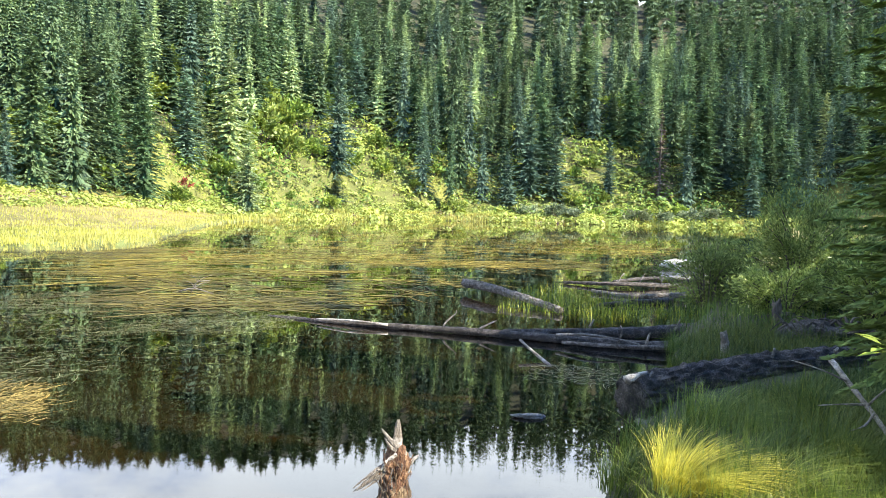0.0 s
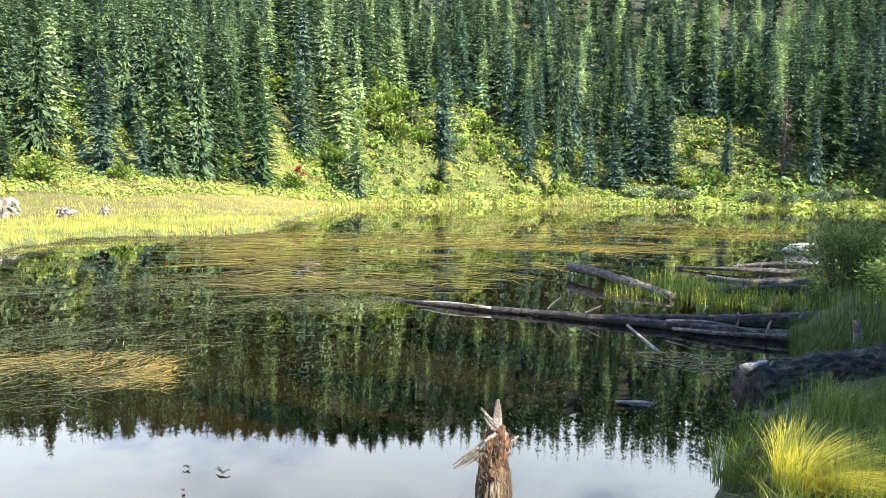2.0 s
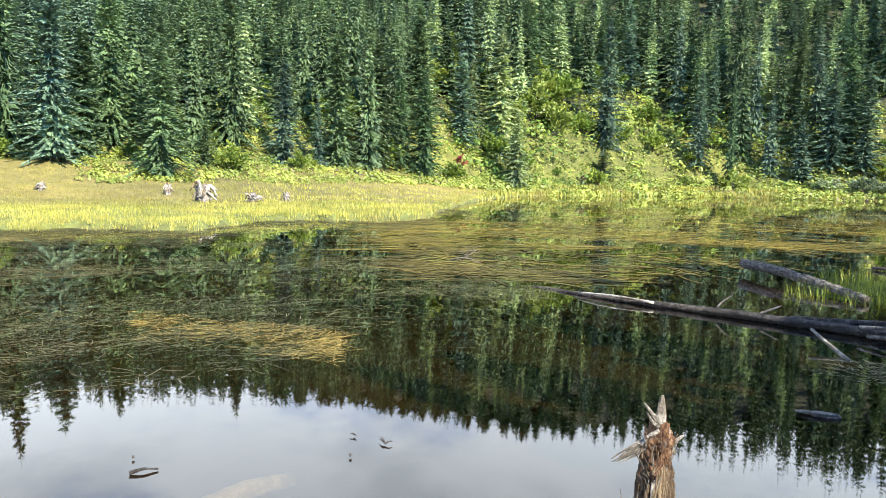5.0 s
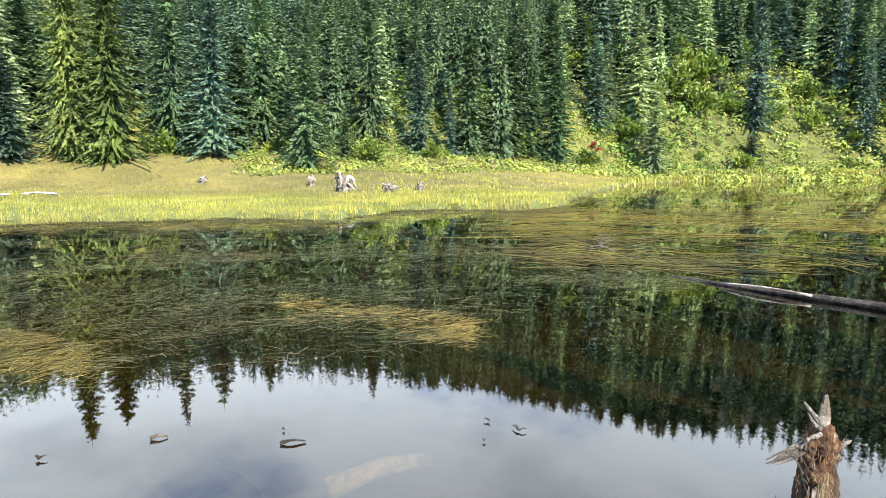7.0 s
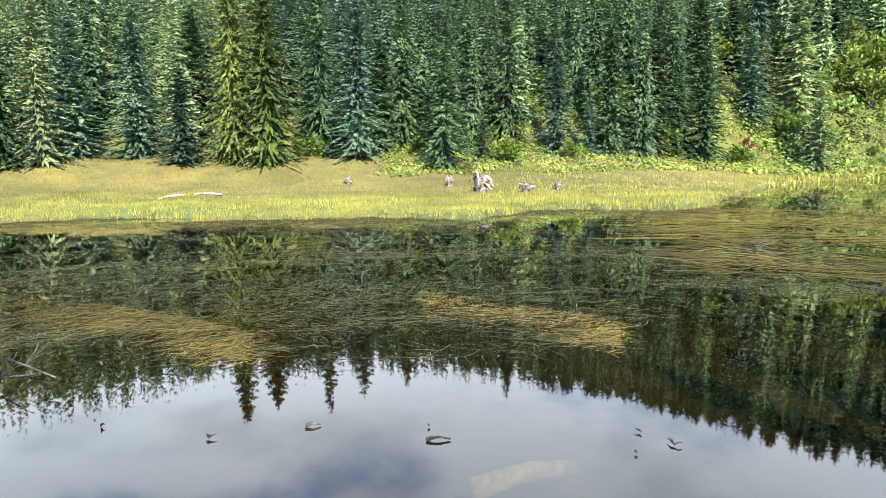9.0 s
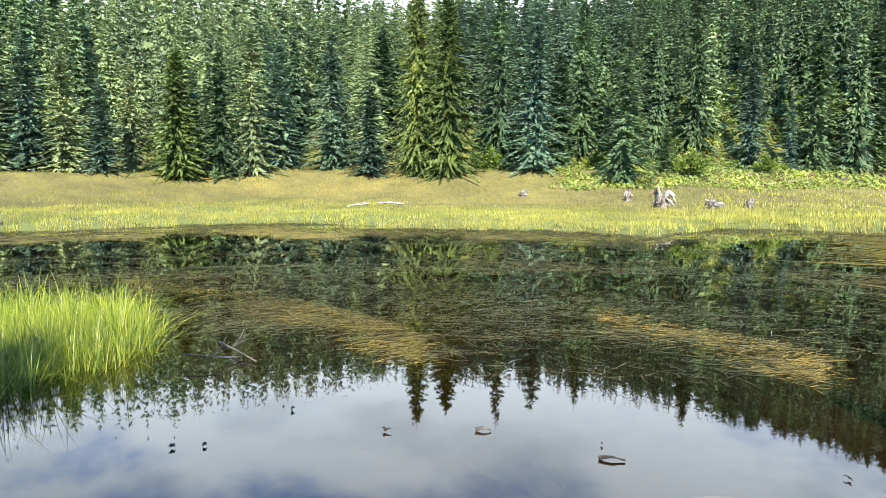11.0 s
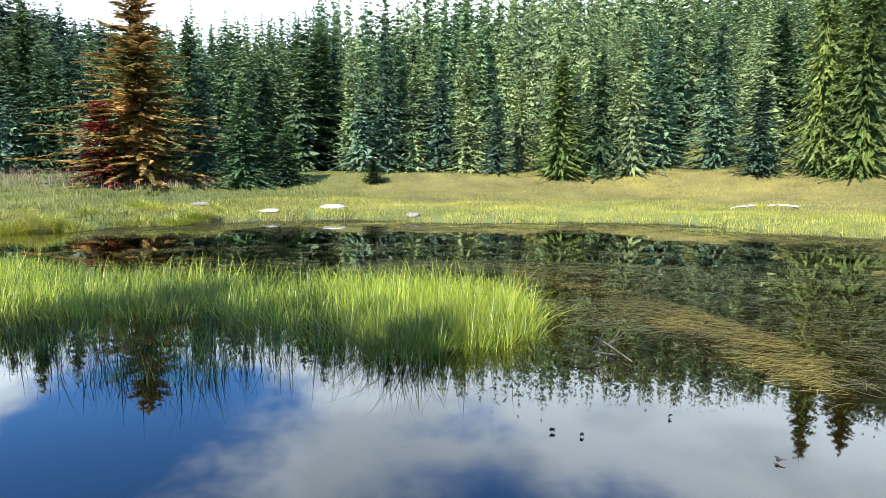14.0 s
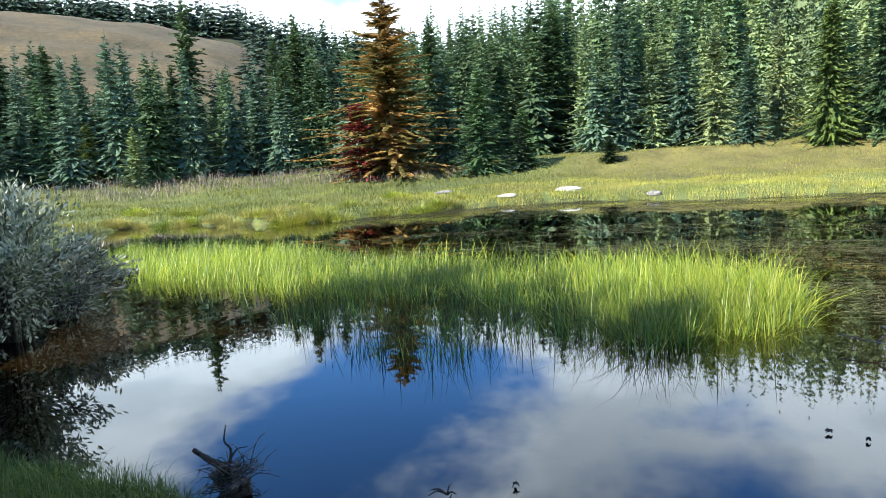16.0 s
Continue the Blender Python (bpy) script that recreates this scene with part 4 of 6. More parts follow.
for k in range(44):  # slivers standing and hanging about the break
    r, z = rs.uniform(-0.085, 0.085), rs.uniform(0.40, 0.61)
    out = 0.075 * math.sqrt(max(0.05, 1 - (r / 0.1) ** 2)) * rs.uniform(0.8, 1.1)
    l, tip = rs.uniform(0.03, 0.085), rs.normal(0, 0.025)
    up = 1 if rs.rand() < 0.6 else -1
    shard("sliver", post, (RED_WOOD, STUMP_WOOD, RED_WOOD, GREY_WOOD, BARK)[k % 5], on_post(r, z, out), on_post(r + tip + 0.1 * r, z + up * l, out + rs.uniform(-0.01, 0.03)), rs.uniform(0.0015, 0.0042), 0.0025, 100 + k)
for k in range(12):  # loosened fibres down the trunk
    r = rs.uniform(-0.115, 0.085)
    out = 0.105 * math.sqrt(max(0.06, 1 - ((r + 0.02) / 0.12) ** 2))
    z = rs.uniform(0.36, 0.47)
    shard("sliver", post, (BARK, STUMP_WOOD, GREY_WOOD, STUMP_WOOD)[k % 4], on_post(r + 0.015, z, out), on_post(r + rs.normal(-0.008, 0.008), z - rs.uniform(0.12, 0.35), out + 0.006), rs.uniform(0.003, 0.007), 0.003, 200 + k)
shard("splinter", post, BARK, on_post(-0.17, 0.27, 0.03), on_post(-0.185, 0.37, 0.03), 0.003, 0.003, 12)

# the big log on the near bank
big = thing("fallen_log", "thick dark fallen log with furrowed bark on the grassy bank", "log")
big_trunk = wood("trunk", big, WET_BARK, [(1.60, 5.33, 0.23), (2.35, 5.72, 0.27), (3.2, 6.15, 0.30), (4.0, 6.5, 0.31), (4.9, 6.9, 0.30)], 0.185, 0.15, 5, sides=64, rings=120, rough=0.02, splinter=0.04, bark=(0.24, 7.0, 26))
wood("broken_end", big_trunk, PALE_WOOD, [(1.555, 5.29, 0.39), (1.62, 5.32, 0.412), (1.73, 5.38, 0.425)], 0.034, 0.022, 6, "pale freshly broken wood", sides=9, rings=6, rough=0.25, splinter=0.03)
for pts, r0 in (([(1.72, 5.36, 0.30), (1.75, 5.35, 0.39), (1.78, 5.35, 0.45)], 0.025), ([(3.1, 6.05, 0.40), (3.12, 6.04, 0.47), (3.13, 6.03, 0.54)], 0.02), ([(3.9, 6.4, 0.40), (3.9, 6.36, 0.46), (3.92, 6.35, 0.50)], 0.02)):
    wood("branch_stub", big_trunk, GREY_WOOD, pts, r0, r0 * 0.5, int(r0 * 1000) + 40, sides=8, rings=7, rough=0.2)

# two long dark logs lying in the water
long_log = thing("floating_log", "long dark waterlogged trunk lying across the water", "log", "logs in the water")
long_trunk = wood("trunk", long_log, WET_BARK, [(-2.7, 10.2, -0.01), (-1.3, 9.55, 0.03), (0.17, 9.12, 0.05), (1.61, 8.68, 0.05), (2.6, 8.40, 0.04), (3.1, 8.3, 0.06)], 0.022, 0.085, 8, sides=24, rings=90, rough=0.04, bark=(0.2, 2.2, 40))
wood("bare_strip", long_trunk, PALE_WOOD, [(-1.85, 9.68, 0.055), (-1.5, 9.54, 0.080), (-1.2, 9.44, 0.084), (-0.75, 9.31, 0.062)], 0.010, 0.018, 9, "bleached strip without bark", sides=9, rings=12, rough=0.15)
for pts, r0 in (([(0.05, 9.15, 0.1), (0.12, 9.16, 0.19), (0.22, 9.18, 0.27), (0.23, 9.18, 0.32)], 0.014), ([(0.55, 9.0, 0.1), (0.66, 9.0, 0.16), (0.79, 9.02, 0.22)], 0.018), ([(1.55, 8.6, 0.12), (1.9, 8.42, 0.17), (2.2, 8.30, 0.16), (2.55, 8.22, 0.10)], 0.02), ([(2.3, 8.3, 0.1), (2.33, 8.25, 0.26), (2.30, 8.24, 0.33)], 0.016), ([(2.62, 8.22, 0.05), (2.65, 8.2, 0.2), (2.67, 8.2, 0.26)], 0.02)):
    wood("branch", long_trunk, GREY_WOOD, pts, r0, r0 * 0.45, int(r0 * 3000) + 60, sides=6, rings=9, rough=0.15)
second = thing("floating_log", "thick dark log half sunk beside the bank", "log", "logs in the water")
second_trunk = wood("trunk", second, WET_BARK, [(0.9, 9.12, 0.03), (2.0, 9.1, 0.06), (3.2, 9.2, 0.10), (4.5, 9.45, 0.2), (5.2, 9.6, 0.25)], 0.05, 0.12, 10, sides=32, rings=90, rough=0.03, bark=(0.18, 2.6, 30))
for i, (x, h) in enumerate(((3.3, 0.16), (2.1, 0.12), (4.0, 0.14))):
    wood("branch_stub", second_trunk, GREY_WOOD, [(x, 9.1, 0.15), (x + 0.02, 9.06, 0.2), (x + 0.05, 9.04, 0.15 + h)], 0.02, 0.008, 70 + i, sides=6, rings=6)
rail = thing("floating_log", "thin pale pole lying along the dark logs", "log", "logs in the water")
wood("trunk", rail, DRIFT, [(1.6, 8.45, 0.05), (2.3, 8.15, 0.08), (3.0, 8.02, 0.12), (3.6, 8.05, 0.17)], 0.025, 0.035, 11, sides=9, rings=20, rough=0.15)

# driftwood log among the young reeds, farther poles
drift = thing("driftwood_log", "grey weathered driftwood log rising from the reeds", "log")
wood("trunk", drift, DRIFT, [(0.50, 13.75, 0.20), (0.95, 13.0, 0.21), (1.5, 12.1, 0.15), (2.08, 11.2, 0.06)], 0.085, 0.060, 13, sides=32, rings=60, rough=0.05, splinter=0.05, bark=(0.3, 5.0, 14))
for i, pts in enumerate(([(3.0, 15.9, 0.04), (4.3, 15.3, 0.10), (5.7, 15.6, 0.06)], [(3.3, 14.2, 0.05), (4.0, 13.7, 0.02), (5.1, 13.5, 0.10)], [(3.0, 12.4, 0.0), (3.6, 12.5, 0.05), (4.6, 12.9, 0.06)], [(4.4, 16.6, 0.02), (5.6, 17.1, 0.08), (7.0, 16.9, 0.03)])):
    pole = thing("floating_log", "slim brown log lying in the shallows by the bush", "log", "logs in the water")
    pole_trunk = wood("trunk", pole, WET_BARK if i != 1 else DRIFT, pts, 0.03 + 0.01 * (i % 2), 0.055, 80 + i, sides=14, rings=40, rough=0.12, bark=(0.3, 3.0, 20))
    if i == 0:
        for k in range(3):
            wood("branch", pole_trunk, GREY_WOOD, [(4.2 + 0.5 * k, 15.4, 0.12), (4.25 + 0.5 * k, 15.38, 0.26), (4.32 + 0.5 * k, 15.36, 0.36)], 0.018, 0.007, 90 + k, sides=5, rings=5)
slab = tagged(part("boulder", lump((0.75, 0.45, 0.20), 4), ROCK, None), "white sunlit boulder at the water's edge", "rock")
slab.location = (8.0, 21.2, 0.12)

# bank stumps, roots and loose branches
for name, label, pts, r0, r1, mt in (
        ("tree_stump", "short rotten brown stump under the willow bush", [(4.62, 8.9, 0.1), (4.61, 8.88, 0.45), (4.60, 8.88, 0.60)], 0.07, 0.055, BARK),
        ("snapped_sapling", "grey snapped sapling stub leaning behind the log", [(3.0, 6.75, 0.2), (2.97, 6.72, 0.4), (2.94, 6.7, 0.53)], 0.05, 0.03, GREY_WOOD)):
    st = thing(name, label, "stump")
    wood("trunk", st, mt, pts, r0, r1, int(r0 * 700), sides=12, rings=10, rough=0.2, ridges=5, splinter=0.08)
roots = thing("root_mass", "upturned tangle of brown tree roots on the bank", "roots")
rs = fresh(31)
part("core", lump((0.42, 0.22, 0.14), 7, 0.35), WET_BARK, roots).location = (4.75, 8.05, 0.35)
for i in range(34):
    a = rs.uniform(0, 6.28)
    x, y = 4.75 + rs.uniform(-0.5, 0.5), 8.05 + rs.uniform(-0.2, 0.2)
    wood("root", roots, WET_BARK if i % 4 else BARK, [(x, y, 0.3), (x + 0.2 * math.cos(a), y + 0.15 * math.sin(a), rs.uniform(0.32, 0.52)), (x + 0.36 * math.cos(a), y + 0.25 * math.sin(a), rs.uniform(0.2, 0.6))], 0.022, 0.005, 300 + i, sides=6, rings=8, rough=0.15)
branch = thing("dead_branch", "bleached dead branch with twigs resting on grass", "branch")
branch_limb = wood("limb", branch, GREY_WOOD, [(2.98, 4.90, 0.68), (2.92, 4.55, 0.58), (2.86, 4.25, 0.50), (2.78, 3.95, 0.44)], 0.021, 0.016, 33, sides=10, rings=16, rough=0.16)
for i, pts in enumerate(([(2.92, 4.6, 0.6), (2.78, 4.68, 0.66), (2.62, 4.8, 0.70)], [(2.88, 4.3, 0.52), (2.72, 4.3, 0.52), (2.56, 4.33, 0.50)], [(2.86, 4.28, 0.52), (2.98, 4.3, 0.62), (3.12, 4.34, 0.70)], [(2.84, 4.18, 0.5), (2.70, 4.05, 0.46), (2.58, 4.0, 0.44)])):
    wood("twig", branch_limb, GREY_WOOD, pts, 0.009, 0.003, 340 + i, sides=5, rings=7)
bough = thing("bent_root", "dark bent root arching beside the fallen log", "roots")
wood("limb", bough, WET_BARK, [(4.1, 5.9, 0.15), (4.15, 6.0, 0.55), (4.05, 6.1, 0.72), (3.9, 6.2, 0.66)], 0.035, 0.02, 36, sides=7, rings=12)
chunk = tagged(part("bark_slab", lump((0.125, 0.05, 0.022), 9, 0.3), GREY_WOOD, None), "flat grey bark slab floating on dark water", "driftwood")
chunk.location = (0.76, 5.46, 0.012)
for i, (x, y, s) in enumerate(((1.80, 5.28, 0.17), (1.98, 5.5, 0.14), (1.72, 4.98, 0.12), (1.66, 5.6, 0.08), (1.9, 5.1, 0.13))):
    st = tagged(part("stone", lump((s, s * 0.7, s * 0.5), 12 + i, 0.25), DARK_ROCK, None), "dark wet mossy stone under the log's end", "rock", "stones at the near bank")
    st.location = (x, y, 0.03)
tw = thing("floating_branch", "bare grey branch slanting into the water", "branch")
wood("limb", tw, GREY_WOOD, [(1.0, 8.0, 0.16), (1.12, 7.7, 0.08), (1.28, 7.36, -0.01)], 0.016, 0.022, 38, sides=7, rings=9)

# weathered stumps and logs of the far meadow
def on_land(az, q, lift=0.0):
    x, y = -q * math.sin(radians(az)), q * math.cos(radians(az))
    return x, y, ground_at(x, y) + lift


def root_stump(az, q, size, tall, seed, label):
    """An old stump washed grey: a hollow, splintered core with gnarled roots thrown about it."""
    x, y, z = on_land(az, q)
    st = thing("weathered_stump", label, "stump", "stumps of the meadow", pose(x, y, z, 0, 0, seed * 50))
    rs = fresh(seed)
    wood("core", st, GREY_WOOD, [(0, 0, -0.2), (0.05 * size, 0, tall * 0.35), (-0.05 * size, 0.03, tall * 0.7)], size * 0.34, size * 0.24, seed, sides=16, rings=10, rough=0.35, ridges=6, splinter=tall * 0.4)
    for i in range(16):
        a = rs.uniform(0, 6.28)
        l = size * rs.uniform(0.35, 0.8)
        h = tall * rs.uniform(0.25, 1.05)
        bend = a + rs.normal(0, 0.5)
        wood("root", st, (PALE_WOOD, GREY_WOOD, GREY_WOOD, STUMP_WOOD)[i % 4], [(0.15 * size * math.cos(a), 0.15 * size * math.sin(a), h * 0.55), (0.5 * l * math.cos(a), 0.5 * l * math.sin(a), h * rs.uniform(0.7, 1.1)), (l * math.cos(bend), l * math.sin(bend), h * rs.uniform(0.1, 1.0))], size * rs.uniform(0.06, 0.13), size * 0.025, seed * 20 + i, sides=7, rings=8, rough=0.25)


root_stump(43.0, 31.0, 1.0, 0.9, 3, "large bleached root stump with splayed grey roots")
root_stump(39.0, 31.5, 0.7, 0.45, 4, "low weathered stump in sunlit grass")
root_stump(36.3, 33.5, 0.45, 0.55, 5, "small weathered stump in sunlit grass")
root_stump(45.6, 33.5, 0.4, 0.55, 6, "small pale stump beside the root stump")
root_stump(54.4, 34.5, 0.45, 0.35, 7, "low pale stump alone in the meadow")
for az0, az1, q, r in ((64.8, 67.0, 30.5, 0.06), (67.8, 69.2, 30.0, 0.05), (68.3, 69.6, 29.6, 0.04)):
    lg = thing("bleached_log", "bleached log lying in the meadow grass", "log", "bleached logs of the meadow")
    a, b = on_land(az0, q, 0.16), on_land(az1, q - 0.3, 0.16)
    wood("trunk", lg, PALE_WOOD, [a, tuple((np.array(a) + b) / 2 + (0, 0, 0.05)), b], r, r * 0.6, int(az0 * 3), sides=9, rings=12, rough=0.2)
for az, q, s, lab in ((102.6, 27.2, (0.5, 0.35, 0.13), "white flat boulder at the marsh edge"), (107.9, 26.6, (0.36, 0.26, 0.10), "white flat boulder at the marsh edge"), (95.7, 25.2, (0.28, 0.2, 0.12), "dark round stone in the shallows"), (113.2, 30.5, (0.45, 0.25, 0.14), "grey stone in marsh grass")):
    x, y, z = on_land(az, q)
    st = tagged(part("boulder", lump(s, az, 0.22), ROCK if "white" in lab else DARK_ROCK, None), lab, "rock", "stones of the far shore")
    st.matrix_basis = pose(x, y, max(z, 0.02) + s[2] * 0.35, 0, 0, az)


# ---------------------------------------------------------------- grass, reeds, weeds, bushes
def value_noise(x, y, seed=0):
    """Smooth noise between 0 and 1 on a unit grid."""
    def grid(i, j):
        h = np.sin(i * 127.1 + j * 311.7 + seed * 74.7) * 43758.5453
        return h - np.floor(h)
    i, j = np.floor(x), np.floor(y)
    u, v = x - i, y - j
    u, v = u * u * (3 - 2 * u), v * v * (3 - 2 * v)
    return (grid(i, j) * (1 - u) + grid(i + 1, j) * u) * (1 - v) + (grid(i, j + 1) * (1 - u) + grid(i + 1, j + 1) * u) * v


def blades(name, material, x, y, z, tall, wide, lean, turn, segments=3, sag=1.0, parent=None):
    """Curved ribbons that taper to a point, one island each."""
    n = len(x)
    dx, dy = np.cos(turn), np.sin(turn)
    verts = np.zeros((n, 2 * segments + 1, 3))
    for i in range(segments + 1):
        s = i / segments
        out = lean * tall * s ** 1.7
        up = tall * (s - 0.35 * sag * np.minimum(lean, 1.4) * s ** 2.6)
        w = wide * (1 - s) ** 0.6 * 0.5
        cx, cy, cz = x + dx * out, y + dy * out, z + up
        if i < segments:
            verts[:, 2 * i] = np.stack([cx - dy * w, cy + dx * w, cz], 1)
            verts[:, 2 * i + 1] = np.stack([cx + dy * w, cy - dx * w, cz], 1)
        else:
            verts[:, 2 * i] = np.stack([cx, cy, cz], 1)
    k = 2 * segments + 1
    base = np.arange(n) * k
    faces = []
    for i in range(segments - 1):
        faces.append(np.stack([base + 2 * i, base + 2 * i + 1, base + 2 * i + 3, base + 2 * i + 2], 1))
    quads = np.concatenate(faces).tolist() if faces else []
    tips = np.stack([base + 2 * segments - 2, base + 2 * segments - 1, base + 2 * segments], 1).tolist()
    return mesh_object(name, verts.reshape(-1, 3), quads + tips, material, parent)


def ring_spots(rs, n, az, lo, hi, power=1.0):
    a = rs.uniform(az[0], az[1], n)
    q = lo(a) + (hi(a) - lo(a)) * rs.rand(n) ** power
    return -q * np.sin(np.radians(a)), q * np.cos(np.radians(a)), a, q


def meadow_band(name, label, material, seed, n, az, lo, hi, tall, wide, power=1.0, clump=0.5, lean=0.25, segments=1, floor=None):
    rs = fresh(seed)
    x, y, a, q = ring_spots(rs, n, az, lo, hi, power)
    keep = value_noise(x * clump, y * clump, seed) + rs.rand(n) * 0.7 > 0.45
    keep &= rs.rand(n) < np.minimum((a - az[0]) / 9, (az[1] - a) / 9)
    x, y = x[keep], y[keep]
    n = len(x)
    z = np.maximum(height(x, y), -0.12) - 0.02
    t = rs.uniform(*tall, n) * (0.7 + 0.6 * value_noise(x * 0.7, y * 0.7, seed + 1))
    ob = blades(name, material, x, y, z, t, rs.uniform(*wide, n), np.abs(rs.normal(0, lean, n)), rs.uniform(0, 6.28, n), segments)
    return tagged(ob, label, "grass", kind="stuff")


meadow_band("sedge_belt", "bright yellow-green sedges along the far waterline", SEDGE, 1, 110000, (16, 122), lambda a: FAR_SHORE(a) - 0.5, lambda a: FAR_SHORE(a) + 8.5, (0.07, 0.19), (0.012, 0.03), 1.1, clump=0.9)
meadow_band("dry_meadow", "tawny dry grass between sedges and forest", DRY_GRASS, 2, 80000, (34, 108), lambda a: FAR_SHORE(a) + 6, lambda a: HILL_FOOT(a) + 4, (0.06, 0.17), (0.014, 0.032), clump=0.9)
meadow_band("spit_grass", "sunlit low grass on the far point", SEDGE, 3, 26000, (4, 44), lambda a: FAR_SHORE(a) - 0.5, lambda a: np.maximum(HILL_FOOT(a), FAR_SHORE(a) + 3) + 2, (0.1, 0.25), (0.03, 0.07))
meadow_band("marsh_grass", "soft green marsh grass on the left shore", MARSH_GRASS, 4, 60000, (97, 160), lambda a: FAR_SHORE(a) + 0.2, lambda a: HILL_FOOT(a) + 2, (0.08, 0.22), (0.02, 0.05))
meadow_band("shore_grass", "green sedge fringe below the far slope", SEDGE, 5, 16000, (-34, 20), lambda a: FAR_SHORE(a) - 0.6, lambda a: FAR_SHORE(a) + 4, (0.3, 0.7), (0.08, 0.2))
meadow_band("grey_brush", "pinkish-grey dry brush at the forest edge", GREY_TWIGS, 6, 5200, (107, 148), lambda a: HILL_FOOT(a) - 4, lambda a: HILL_FOOT(a) + 1.5, (0.28, 0.72), (0.014, 0.032), clump=0.4, lean=0.8, segments=2)


def mounds(name, label, material, seed, n, each, az, lo, hi, radius, leaf, power=1.0, threshold=0.3, flat=0.7):
    """Low growth over a slope: many small leafy mounds, each a dome of tilted leaf sprays."""
    rs = fresh(seed)
    x, y, a, q = ring_spots(rs, n, az, lo, hi, power)
    f = value_noise(x * 0.22, y * 0.22, seed)
    keep = f > threshold * (0.4 + 0.9 * rs.rand(n))
    x, y, f = x[keep], y[keep], f[keep]
    n = len(x)
    r = rs.uniform(*radius, n) * (0.6 + 0.8 * f) * np.clip(np.hypot(x, y) / 90, 0.5, 1.2)
    k = np.repeat(np.arange(n), each)
    u = rs.normal(0, 1, (len(k), 3))
    u[:, 2] = np.abs(u[:, 2]) * 0.9 + 0.1
    u /= np.linalg.norm(u, axis=1)[:, None]
    base = np.stack([x, y, height(x, y)], 1)
    c = base[k] + u * (r[k] * rs.uniform(0.75, 1.12, len(k)))[:, None] * np.array([1, 1, flat])
    w = u + np.array([0, 0, 0.35]) + rs.normal(0, 0.38, u.shape)
    w /= np.linalg.norm(w, axis=1)[:, None]
    g = np.cross(w, rs.normal(0, 1, u.shape))
    g /= np.linalg.norm(g, axis=1)[:, None]
    h = np.cross(w, g)
    l = (r[k] * rs.uniform(*leaf, len(k)))[:, None]
    verts = np.stack([c - g * l, c + h * l * 0.6, c + g * l, c - h * l * 0.6], 1).reshape(-1, 3)
    ob = mesh_object(name, verts, np.arange(4 * len(k)).reshape(-1, 4), material)
    return tagged(ob, label, "undergrowth", kind="stuff")


foot = lambda a: np.maximum(HILL_FOOT(a), FAR_SHORE(a) + 2)
mounds("slope_growth", "sunlit yellow-green undergrowth on the far slope", COVER, 11, 8500, 17, (-30, 52), lambda a: foot(a) - 5, lambda a: foot(a) + 30, (0.45, 1.0), (0.17, 0.32), 1.1, 0.10)
mounds("slope_shrubs_low", "green leafy thicket filling the hillside gully", THICKET, 12, 1300, 34, (-26, 46), lambda a: foot(a) + 1, lambda a: foot(a) + 44, (0.8, 2.0), (0.08, 0.17), 0.9, 0.55, 0.9)
mounds("slope_ferns", "dark green ferns between the hillside firs", WILLOW, 15, 1100, 26, (-28, 60), lambda a: foot(a) + 1, lambda a: foot(a) + 36, (0.5, 1.3), (0.10, 0.20), 0.9, 0.55, 0.7)
mounds("dead_brush", "brown dead brush heaped along the slope's foot", DEAD_BRUSH, 16, 420, 16, (-14, 46), lambda a: foot(a) - 4, lambda a: foot(a) + 16, (0.3, 0.9), (0.10, 0.34), 1.8, 0.55, 0.5)


